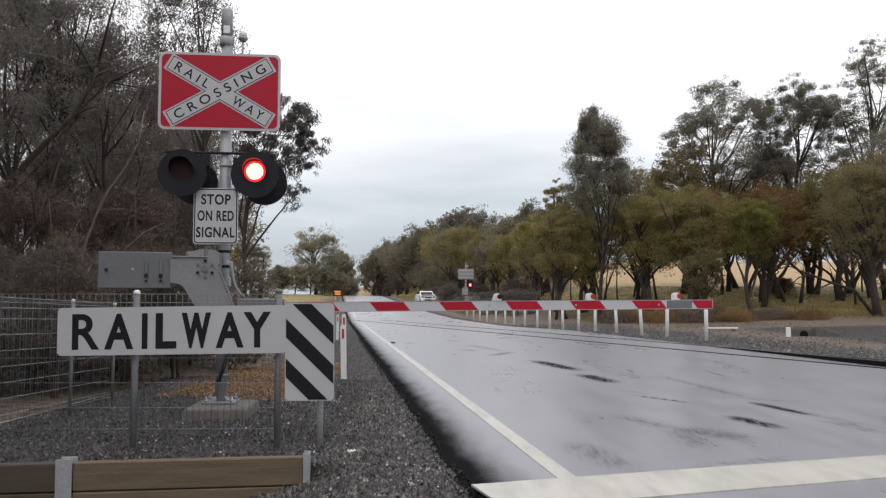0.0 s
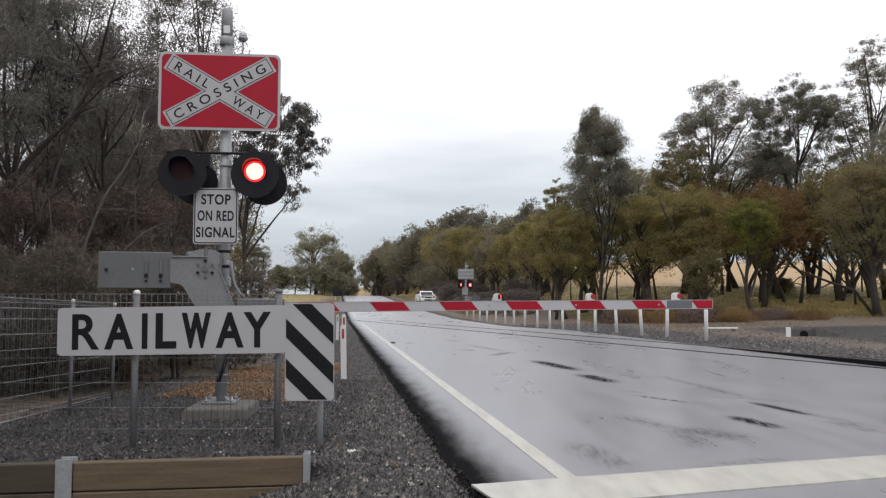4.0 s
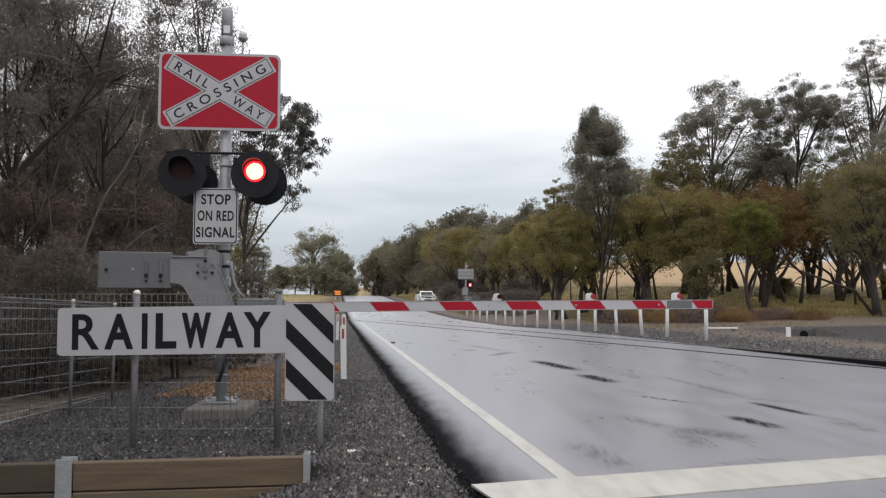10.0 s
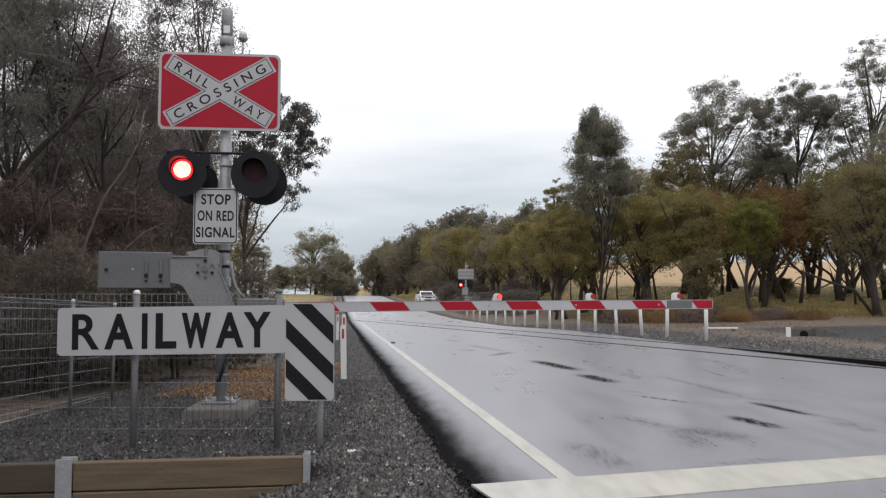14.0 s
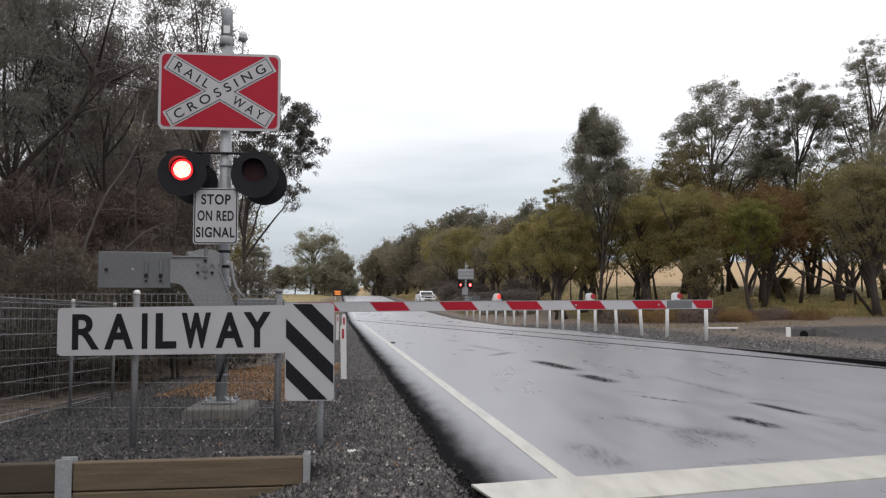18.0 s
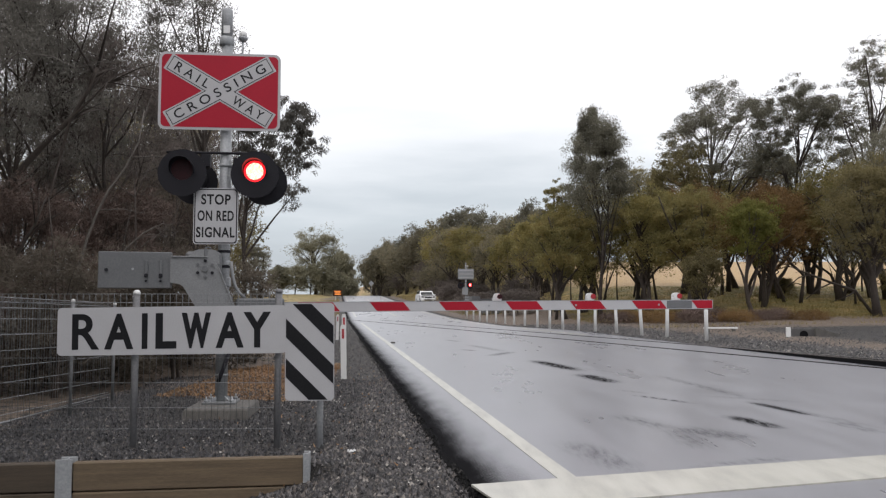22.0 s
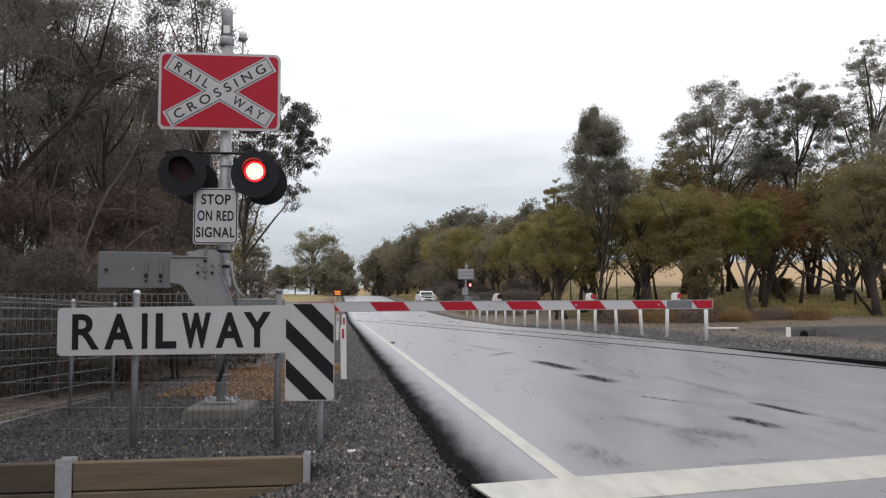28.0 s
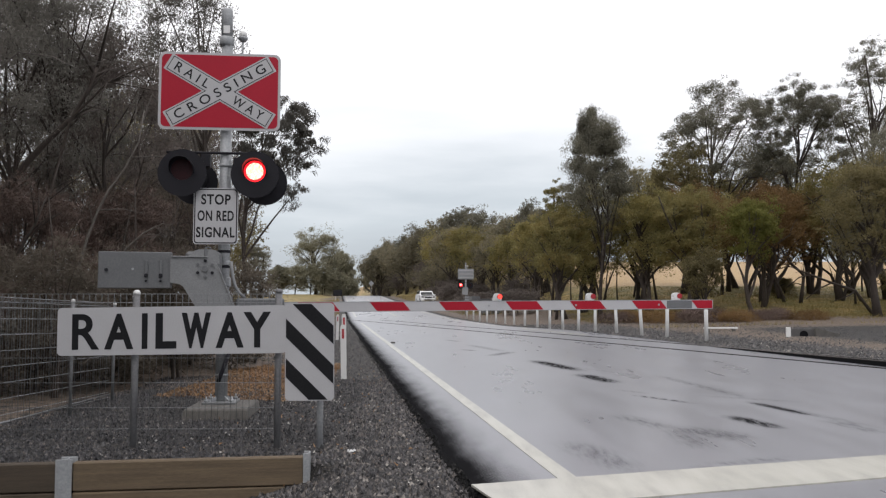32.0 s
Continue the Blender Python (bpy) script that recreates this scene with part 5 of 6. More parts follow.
        c = np.array((ox + d.x * spread * 0.88 * k, d.y * spread * 0.88 * k, cz + d.z * rz * 0.92 * k))
        cs.append(puff(rng, c, spread * clump * rng.uniform(0.13, 0.27) * lumps ** -0.25, max(3, int(n_leaf * hull / m)), 0.7))
    out = np.concatenate([c[1] for c in cs])
    cs = np.concatenate([c[0] for c in cs])
    if taper:
        up = np.clip((cs[:, 2] / H - bare) / (1 - bare), 0, 1)
        cs[:, :2] = (ox, 0) + (cs[:, :2] - (ox, 0)) * (1.5 - taper * (0.6 + up))[:, None]
    # bring the crown to its full height and width
    kz = H / np.percentile(cs[:, 2], 99.6)
    kx = spread / np.percentile(np.hypot(cs[:, 0] - ox, cs[:, 1]), 98.5)
    cs *= (kx, kx, kz)
    cs[:, 0] += ox * (1 - kx)
    g.v = [((a - ox * t) * (1 + (kx - 1) * t) + ox * t, b * (1 + (kx - 1) * t), c * kz) for a, b, c in g.v for t in (min(1.0, c / (0.4 * H)),)]
    part("trunk", g, bark, root)
    part("crown", leaf_mesh("crown", cs, size, aspect, droop, rng, leaves, face=out), None, root)
    return root


SWAY = []
OLIVE = "olive-green gum tree with a dense ragged crown"
GREY = "tall grey-green gum tree with clumped foliage"
RUST = "gum tree with rusty brown dying foliage"

# tall gums behind the grass verge
SWAY.append((tree(9.95, 50, 13.55, 2.35, 17, LEAF_GREY, DARKBARK, 44000, 0.15, 0.36, label="tall slender gum tree with bare twin trunks, swaying in the wind", limbs=26, fill=0.40, aspect=0.36, thick=0.30, lean_k=0.02, hull=0.62, clump=1.35, lumps=1.3, taper=0.5, trunks=2, droop=1.4), 0.006, 0.0))
tree(8.6, 60, 10.4, 1.7, 12, LEAF_MIX, DARKBARK, 14000, 0.16, 0.12, label=OLIVE, aspect=0.4)
for i, (x, y, top, sp) in enumerate(((22.4, 62, 18.6, 4.9), (27.7, 60, 18.2, 4.2), (30.6, 55, 19.6, 3.0))):
    SWAY.append((tree(x, y, top, sp, 20 + i, LEAF_GREY, DARKBARK, 38000 if i < 2 else 15000, 0.16, 0.30, label=GREY, limbs=24, hull=0.6, fill=0.25, aspect=0.42, thick=0.5, clump=0.68, lumps=1.6, droop=0.9), 0.003, 1.0 + i))
for i, (x, y, top, sp) in enumerate(((18.3, 60, 13.6, 3.0), (16.8, 66, 12.6, 3.0), (27.2, 66, 14.4, 4.4), (36.5, 60, 16.0, 4.0))):
    tree(x, y, top, sp, 30 + i, LEAF_OLIVE, DARKBARK, 12000, 0.22, 0.2, label=OLIVE, limbs=14, fill=0.40, aspect=0.45)
LOW = "low branching gum tree at the edge of the stubble field"
for i, (x, y, top, sp) in enumerate(((9.5, 54, 7.6, 2.6), (13.5, 55, 8.6, 2.8), (31, 60, 11, 3.6), (33, 50, 10.5, 3.4), (19.2, 58, 9.4, 3.0))):
    tree(x, y, top, sp, 280 + i, LEAF_MIX, DARKBARK, 10000, 0.20, 0.20, label=LOW, limbs=12, fill=0.42, aspect=0.45, trunks=3, thick=0.8, lean_k=0.16, bend=0.04)
# old gums with thick crooked trunks
OLD = "old gum tree with a thick crooked dark trunk"
tree(24.4, 66, 11.6, 3.2, 290, LEAF_MIX, DARKBARK, 11000, 0.2, 0.26, label=OLD, limbs=12, fill=0.42, aspect=0.45, thick=1.1, stem=((0, 0), (0.7, -0.2), (1.8, -0.75), (3.0, -1.0)))
tree(25.4, 62, 10.2, 3.0, 291, LEAF_OLIVE, DARKBARK, 11000, 0.2, 0.25, label=OLD, limbs=12, fill=0.42, aspect=0.45, thick=0.8, stem=((0, 0), (0.8, -0.35), (1.7, -0.8), (2.8, -1.3)))
tree(23.76, 55.5, 9.2, 3.0, 292, LEAF_RUST, DARKBARK, 14000, 0.18, 0.28, label="old gum tree with rusty dying leaves and a thick leaning trunk", limbs=14, fill=0.42, aspect=0.45, thick=1.25, stem=((0, 0), (0.5, -0.25), (1.4, -0.45), (2.4, -0.9), (3.4, -1.0)))
tree(27.8, 60, 10.0, 3.4, 293, LEAF_OLIVE, DARKBARK, 12000, 0.2, 0.2, label="old gum tree forking low into crooked limbs", limbs=12, fill=0.42, aspect=0.45, thick=1.0, trunks=3, lean_k=0.24, bend=0.05)
tree(27.06, 54, 10.8, 3.2, 294, LEAF_MIX, DARKBARK, 13000, 0.19, 0.24, label=OLD, limbs=13, fill=0.42, aspect=0.45, thick=1.15, stem=((0, 0), (1.2, -0.12), (2.5, 0.1), (3.6, -0.1)))
tree(23.0, 42, 8.9, 2.8, 295, LEAF_OLIVE, DARKBARK, 15000, 0.16, 0.24, label="gum tree with an upright dark trunk beside the side track", limbs=14, fill=0.40, aspect=0.45, thick=1.05, stem=((0, 0), (1.0, -0.1), (2.2, -0.22), (3.2, -0.05)))
# nearer, lower trees
for i, (x, y, top, sp, lv) in enumerate(((7.7, 50, 7.3, 2.3, 0), (13.0, 50, 8.4, 2.6, 0), (14.6, 47, 8.0, 2.4, 0), (16.3, 51, 8.8, 2.7, 1), (19.9, 49, 8.6, 2.5, 1), (11.8, 62, 11.0, 3.0, 0), (26.8, 46, 11.6, 3.2, 3), (25.6, 47, 8.8, 2.6, 3))):
    lv = (LEAF_MIX, LEAF_RUST, LEAF_OLIVE, LEAF_GREY)[lv]
    tree(x, y, top, sp, 40 + i, lv, DARKBARK, 14000, 0.16, 0.24, label=RUST if lv is LEAF_RUST else OLIVE, limbs=14, fill=0.40, aspect=0.45, trunks=2, thick=0.8, lean_k=0.14, bend=0.035)
tree(17.3, 44, 6.9, 1.75, 60, LEAF_YELLOW, DARKBARK, 9000, 0.15, 0.45, label="small yellow-green gum tree with a thin curved trunk", limbs=9, fill=0.42, aspect=0.45, thick=0.95, stem=((0, 0), (0.3, -0.18), (0.8, -0.36), (1.73, -0.47), (2.7, -0.36), (3.6, -0.1)))
tree(14.0, 42.5, 4.0, 1.25, 61, LEAF_OLIVE, DARKBARK, 8000, 0.12, 0.22, label="small bushy grey-green sapling", limbs=8, fill=0.45, aspect=0.45, thick=0.7)

for i, (x, y, h, sp) in enumerate(((31.2, 54, 2.6, 1.6), (25.6, 60, 1.2, 1.0))):
    tree(x, y, land(x, y) + h, sp, 310 + i, LEAF_OLIVE, DARKBARK, 5000, 0.18, 0.04, label="dark scrubby undergrowth among the gum trunks", limbs=9, fill=0.45, aspect=0.4, trunks=3, category="bush", thick=0.6, lean_k=0.16, bend=0.05)


def dead_limb():
    b = thing("dead_branch", pose(22.0, 44, 0), "long dead grey branch leaning among the gum trunks", "branch")
    main = [(2.0, 0.2, land(24, 44) - 0.05), (0.9, 0, 1.75), (-0.4, 0, 2.2), (-1.6, -0.1, 2.65), (-2.9, -0.2, 3.15)]
    part("limb", Geo().tube(main, [0.10, 0.085, 0.07, 0.055, 0.02], 8), DARKBARK, b)
    for a, m, c in (((-0.4, 0, 2.2), (-1.1, -0.1, 1.9), (-1.9, -0.1, 1.3)), ((-1.6, -0.1, 2.65), (-2.2, 0, 2.5), (-2.9, 0.1, 1.9)), ((0.9, 0, 1.75), (0.5, -0.1, 1.5), (-0.6, -0.2, 1.1))):
        part("twig", Geo().tube([a, m, c], [0.045, 0.035, 0.012], 6), DARKBARK, b)


dead_limb()
# rows of gums along the far road
for i, (x, y, top, sp) in enumerate(((-19.8, 230, 13.6, 4.0), (-12.8, 190, 16.2, 5.4), (-5.6, 160, 16.6, 5.3), (0.6, 130, 15.2, 5.0), (5.2, 110, 14.4, 3.6), (8.0, 92, 11.2, 3.5), (9.2, 80, 11.4, 2.9))):
    tree(x, y, top, sp, 70 + i, LEAF_ROW if i % 2 else LEAF_GREY, DARKBARK, 8500, 0.002 * y + 0.06, 0.12, label=OLIVE, limbs=10, fill=0.40, aspect=0.55, group="gums along the far road", hull=0.75)
for i, (x, y, top, sp) in enumerate(((-16.3, 200, 14.6, 4.5), (-2.4, 140, 14.4, 4.8), (3.3, 100, 10.8, 3.9), (5.6, 82, 8.2, 2.9), (-6.9, 150, 12.3, 4.5), (8.1, 69, 8.7, 2.4), (-9.8, 172, 13.6, 4.5), (1.2, 108, 11.2, 3.6), (4.4, 90, 9.0, 2.8), (-14.5, 182, 13.0, 5.0), (-4.2, 146, 13.5, 4.8), (0.4, 118, 12.0, 4.0), (6.5, 100, 11.0, 4.0), (8.8, 96, 11.5, 4.0), (11.0, 90, 12.0, 4.0), (9.6, 74, 9.6, 3.0), (-18.5, 215, 13.0, 5.0), (6.6, 76, 7.6, 2.6))):
    tree(x, y, top, sp, 85 + i, (LEAF_ROW, LEAF_ROW, LEAF_MIX)[i % 3], DARKBARK, 8000, 0.002 * y + 0.05, 0.24, label=OLIVE, limbs=12, fill=0.48, aspect=0.55, group="gums along the far road", trunks=4, hull=0.75, thick=0.75)
tree(2.9, 120, 15.6, 2.9, 84, LEAF_GREY, DARKBARK, 9000, 0.27, 0.35, label=GREY, limbs=14, fill=0.34, aspect=0.5, group="gums along the far road", clump=0.8)
for i in range(13):
    y = 72 + 9.5 * i
    x = road_x(y) + 13.5 + 1.2 * math.sin(i * 1.9)
    tree(x, y, land(x, y) + 5.2 + 0.9 * math.sin(i * 2.7), 3.6, 350 + i, LEAF_ROW if i % 2 else LEAF_WOOD, DARKBARK, 3600, 0.0019 * y + 0.06, 0.03, label="dark thicket of young gums behind the roadside trees", limbs=10, fill=0.5, aspect=0.45, trunks=4, category="thicket", group="thicket along the far road", thick=0.5)
for i in range(9):
    y = 116 + 14 * i
    x = road_x(y) + 9.5 + 1.0 * math.sin(i * 1.3)
    tree(x, y, land(x, y) + 4.6 + 0.8 * math.sin(i * 2.1), 4.2, 370 + i, LEAF_WOOD if i % 2 else LEAF_ROW, DARKBARK, 3600, 0.0019 * y + 0.06, 0.03, label="dark thicket of young gums behind the roadside trees", limbs=10, fill=0.5, aspect=0.45, trunks=4, category="thicket", group="thicket along the far road", thick=0.5)
for i in range(14):
    y = 60 + 5.5 * i
    x = road_x(y) + 8.6 + 1.6 * math.sin(i * 2.3) + 0.02 * i * i
    tree(x, y, land(x, y) + 1.9 + 0.6 * math.sin(i * 1.7), 2.0, 260 + i, LEAF_WOOD, DARKBARK, 3500, 0.0019 * y + 0.06, 0.02, label="dark twiggy undergrowth bush below the gum trees", limbs=8, fill=0.5, aspect=0.5, trunks=3, category="bush", group="undergrowth along the far road", thick=0.4)
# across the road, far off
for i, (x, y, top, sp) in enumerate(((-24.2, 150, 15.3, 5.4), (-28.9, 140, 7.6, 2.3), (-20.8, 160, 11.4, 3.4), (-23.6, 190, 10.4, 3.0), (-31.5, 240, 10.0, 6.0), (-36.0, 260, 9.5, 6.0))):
    tree(x, y, top, sp, 100 + i, LEAF_HAZE, DARKBARK, 12000, 0.0016 * y + 0.05, 0.03, label=OLIVE, limbs=16, fill=0.45, aspect=0.55, trunks=2, hull=0.8)
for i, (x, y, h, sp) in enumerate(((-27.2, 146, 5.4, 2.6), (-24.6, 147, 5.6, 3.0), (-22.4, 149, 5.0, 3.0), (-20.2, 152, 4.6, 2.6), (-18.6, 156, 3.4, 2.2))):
    tree(x, y, land(x, y) + h, sp, 330 + i, LEAF_HAZE, DARKBARK, 5000, 0.3, 0.0, label="grey-green bush below the far gum trees", limbs=9, fill=0.5, aspect=0.5, trunks=3, category="bush", group="bushes below the far gums", thick=0.4)
tree(-16.9, 70, 6.3, 1.7, 110, LEAF_GREY, DARKBARK, 8000, 0.16, 0.48, label="small gum tree beside the mast", limbs=9, fill=0.40, aspect=0.45)

# the wood beside the fence
SWAY.append((tree(-6.1, 24, 7.35, 1.42, 120, LEAF_PALE, DARKBARK, 10500, 0.14, 0.50, 1.05, label="gum tree with drooping grey-green leaves behind the mast", limbs=13, fill=0.34, aspect=0.30, droop=1.5, thick=0.4, hull=0.6, clump=0.8, lumps=1.3), 0.004, 0.4))
for i, (x, y, top, sp, lv, ba) in enumerate(((-6.3, 19, 9.4, 1.5, 3, 0.55), (-8.6, 15, 7.6, 2.2, 3, 0.30), (-7.3, 17, 7.1, 1.9, 0, 0.22), (-9.0, 23, 9.0, 2.4, 3, 0.2), (-11.6, 18, 9.2, 3.0, 0, 0.2), (-11.8, 26, 10.2, 3.2, 3, 0.15), (-9.3, 29, 8.2, 3.0, 0, 0.12), (-12.3, 21, 10.8, 2.5, 0, 0.35))):
    lv = (LEAF_WOOD, LEAF_RUST, LEAF_YELLOW, LEAF_PALE)[lv]
    t = tree(x, y, top, sp, 130 + i, lv, DARKBARK, (7000, 22000, 15000, 19000)[i] if i < 4 else 20000, 0.085 + 0.0014 * y, ba, label="dense roadside gum tree with fine drooping leaves", limbs=15, fill=0.34, aspect=0.27, trunks=1 + i % 2, group="gums of the roadside wood", droop=1.2, thick=0.42)
    if i < 3:
        SWAY.append((t, 0.003, 2.0 + i))
tree(-7.95, 16, 8.3, 1.6, 148, LEAF_PALE, DARKBARK, 5500, 0.105, 0.55, label="dense roadside gum tree with fine drooping leaves", limbs=15, fill=0.36, aspect=0.27, group="gums of the roadside wood", droop=1.2, thick=0.4)
# dry brown understorey
for i, (x, y, top, sp) in enumerate(((-6.3, 15.5, 3.4, 1.2), (-7.2, 13.5, 3.2, 1.4), (-8.8, 16.5, 4.0, 1.7), (-6.8, 19.5, 4.6, 1.7), (-7.6, 22, 4.2, 1.6), (-9.8, 14, 3.0, 1.5), (-11.5, 17, 4.2, 1.8), (-8.2, 22, 5.0, 2.0))):
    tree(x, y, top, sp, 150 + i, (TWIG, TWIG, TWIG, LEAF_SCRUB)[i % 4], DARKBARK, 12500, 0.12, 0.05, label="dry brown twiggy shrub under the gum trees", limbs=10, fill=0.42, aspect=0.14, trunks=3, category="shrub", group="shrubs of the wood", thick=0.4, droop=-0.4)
for i, (x, y) in enumerate(((-4.6, 11.2), (-5.6, 10.8), (-6.6, 11.4), (-7.6, 10.9), (-8.6, 11.6), (-5.0, 12.6), (-6.2, 13.0), (-4.3, 13.6), (-4.9, 10.0), (-6.0, 9.8), (-7.0, 10.2), (-4.0, 11.8), (-3.6, 13.2), (-5.4, 11.8), (-3.9, 15.2), (-4.8, 14.6))):
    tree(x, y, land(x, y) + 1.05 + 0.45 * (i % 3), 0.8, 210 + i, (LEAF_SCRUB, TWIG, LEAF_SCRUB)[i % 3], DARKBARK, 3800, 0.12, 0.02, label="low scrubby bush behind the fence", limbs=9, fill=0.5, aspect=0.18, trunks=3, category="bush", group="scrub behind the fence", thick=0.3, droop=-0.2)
for i, (x, y, top, sp) in enumerate(((-23, 36, 12, 4.0), (-14, 38, 12, 4.5), (-20, 45, 12, 5), (-30, 40, 14, 6), (-16, 55, 8.5, 3.4))):
    tree(x, y, top, sp, 165 + i, LEAF_OLIVE, BARK, 5000, 0.33, 0.08, label="gum tree deeper in the roadside wood", limbs=10, fill=0.45, aspect=0.4, trunks=2, group="gums deeper in the wood")


# unseen wood added beside and behind the camera, to shade the left foreground
for i, (x, y, top, sp) in enumerate(((-10.5, 9.5, 10, 3.2), (-9.5, 4.5, 9.5, 3.4), (-9.0, -0.5, 9.5, 3.4), (-13, 2, 11, 4), (-12, -5, 10.5, 4), (-15, 8, 11, 4), (-7.5, -7, 10, 3.4))):
    tree(x, y, top, sp, 240 + i, LEAF_OLIVE, BARK, 4500, 0.4, 0.12, label="unseen dense gum tree added to shade the verge", limbs=12, fill=0.42, aspect=0.4, trunks=2, group="gums of the roadside wood")


def bare_stem(pts, r, label, material, twigs, seed):
    rng = np.random.default_rng(seed)
    base = Vector(pts[0])
    s = thing("sapling", pose(*base), label, "sapling")
    loc = [Vector(p) - base for p in pts]
    g = Geo().tube(loc, [r * (1 - 0.7 * i / (len(loc) - 1)) for i in range(len(loc))], 8)
    part("stem", g, material, s)
    for i in range(twigs):
        k = rng.integers(1, len(loc) - 1)
        a = loc[k].lerp(loc[k + 1], rng.uniform())
        d = (loc[k + 1] - loc[k]).normalized() + Vector(rng.normal(size=3) * 0.55)
        b = a + d * rng.uniform(0.4, 1.0)
        part("twig", Geo().tube([a, a.lerp(b, 0.5) + Vector((0, 0, 0.05)), b], [r * 0.35, r * 0.22, r * 0.08], 5), material, s)


rc = np.random.default_rng(58)
for i in range(15):
    y = rc.uniform(49, 63)
    x = rc.uniform(18.5, 30.5) * y / 55
    z, lean, hh = land(x, y), rc.normal() * 1.3, rc.uniform(3.0, 4.6)
    kink = rc.normal(size=3) * 0.32
    bare_stem([(x, y, z - 0.1), (x + lean * 0.1 + kink[0] * 0.4, y, z + hh * 0.2), (x + lean * 0.35 + kink[0], y, z + hh * 0.42), (x + lean * 0.55 + kink[1], y + kink[2], z + hh * 0.62), (x + lean * 0.9 + kink[2], y, z + hh * 0.82), (x + lean * 1.2, y, z + hh)], rc.uniform(0.07, 0.15), "crooked dark young gum trunk with bare low branches", DARKBARK, 8, 440 + i)
ry = np.random.default_rng(91)
for i in range(22):
    y = ry.uniform(47, 64)
    x = ry.uniform(4.0, 14.5) * y / 50
    if x - road_x(y) < 8.6:
        continue
    dx, hh, z = ry.normal() * 0.7, ry.uniform(3.2, 5.4), land(x, y)
    bare_stem([(x, y, z - 0.1), (x + dx * 0.2, y, z + hh * 0.3), (x + dx * 0.5 + 0.1, y, z + hh * 0.65), (x + dx, y, z + hh)], ry.uniform(0.05, 0.11), "thin dark young gum stem below the roadside trees", DARKBARK, 5, 400 + i)
rs = np.random.default_rng(77)
for i in range(9):
    x, y = rs.uniform(-9.0, -4.4), rs.uniform(10.8, 16)
    dx = rs.normal() * 0.35
    hh = rs.uniform(2.6, 4.4)
    bare_stem([(x, y, land(x, y) - 0.1), (x + dx * 0.3, y, hh * 0.35), (x + dx * 0.6 + 0.06, y, hh * 0.7), (x + dx, y, hh)], rs.uniform(0.015, 0.035), "thin dark sapling in the scrub behind the fence", DARKBARK, 3, 300 + i)
bare_stem([(-6.05, 13.0, land(-6.05, 13.0) - 0.1), (-6.01, 13.0, 1.6), (-5.86, 13.0, 2.18), (-5.71, 13.0, 2.6), (-5.53, 13.0, 2.97), (-5.29, 13.0, 3.3), (-5.06, 13.0, 3.76), (-4.98, 13.0, 4.3)], 0.03, "pale leaning bare sapling behind the fence", PALEBARK, 5, 5)
bare_stem([(-9.2, 14.0, land(-9.2, 14.0) - 0.1), (-8.6, 14.0, 1.9), (-7.86, 14.0, 3.0), (-7.46, 14.0, 3.57), (-7.1, 14.0, 3.97), (-6.65, 14.0, 4.42), (-6.35, 14.0, 4.97), (-6.2, 14.0, 5.4)], 0.085, "dark leaning gum trunk at the edge of the wood", DARKBARK, 9, 6)
bare_stem([(-7.3, 13.6, land(-7.3, 13.6) - 0.1), (-7.0, 13.8, 2.6), (-6.68, 14.0, 4.40), (-6.25, 13.9, 4.75), (-5.95, 13.8, 5.0), (-5.7, 13.8, 5.05)], 0.036, "dark forked gum sapling at the edge of the wood", DARKBARK, 7, 8)
bare_stem([(-8.1, 12.6, land(-8.1, 12.6) - 0.1), (-7.9, 12.7, 2.5), (-7.7, 12.8, 4.6), (-7.0, 12.8, 5.22), (-6.45, 12.8, 5.15), (-6.05, 12.8, 4.95), (-5.6, 12.8, 5.08)], 0.018, "thin pale arching sapling in the wood", PALEBARK, 3, 9)
bare_stem([(-6.9, 11.8, land(-6.9, 11.8) - 0.1), (-6.65, 11.8, 1.2), (-6.4, 11.8, 1.75), (-6.1, 11.8, 2.3), (-5.95, 11.8, 2.7)], 0.035, "dark leaning sapling in the scrub", DARKBARK, 5, 10)
bare_stem([(-5.4, 12.4, land(-5.4, 12.4) - 0.1), (-5.25, 12.4, 1.3), (-4.98, 12.4, 1.95), (-4.7, 12.4, 2.2), (-4.4, 12.4, 2.35)], 0.022, "pale bare sapling leaning beside the mast", PALEBARK, 4, 11)
bare_stem([(-5.15, 16.0, land(-5.15, 16.0) - 0.1), (-5.05, 16.0, 1.8), (-4.85, 16.0, 2.9), (-4.75, 16.1, 3.9)], 0.04, "thin dark sapling beside the mast", DARKBARK, 6, 7)


# ---- loose stuff on the ground ----
def stone_mat(name, stops, rough=0.38, spec=0.4):
    m, n, l, p = shader(name)
    geo = n.new("ShaderNodeNewGeometry")
    r = ramp(n, stops)
    l.new(geo.outputs["Random Per Island"], r.inputs[0])
    l.new(r.outputs[0], p.inputs["Base Color"])
    p.inputs["Roughness"].default_value = rough
    p.inputs["Specular IOR Level"].default_value = spec
    return m


STONES = stone_mat("loose_stones", [(0.0, (0.008, 0.008, 0.009)), (0.40, (0.042, 0.040, 0.043)), (0.74, (0.118, 0.108, 0.106)), (0.95, (0.14, 0.120, 0.105)), (1.0, (0.30, 0.275, 0.245))])
# darker than STONES for the wet and for shade, both put into the colour
BLUEMETAL = stone_mat("wet_shaded_blue_metal", [(0.0, (0.006, 0.006, 0.007)), (0.5, (0.026, 0.025, 0.028)), (0.88, (0.062, 0.058, 0.061)), (1.0, (0.15, 0.13, 0.115))])
TARCRUMB = stone_mat("tarred_stones", [(0.0, (0.004, 0.004, 0.004)), (0.8, (0.018, 0.018, 0.018)), (1.0, (0.055, 0.052, 0.050))], 0.8, 0.08)
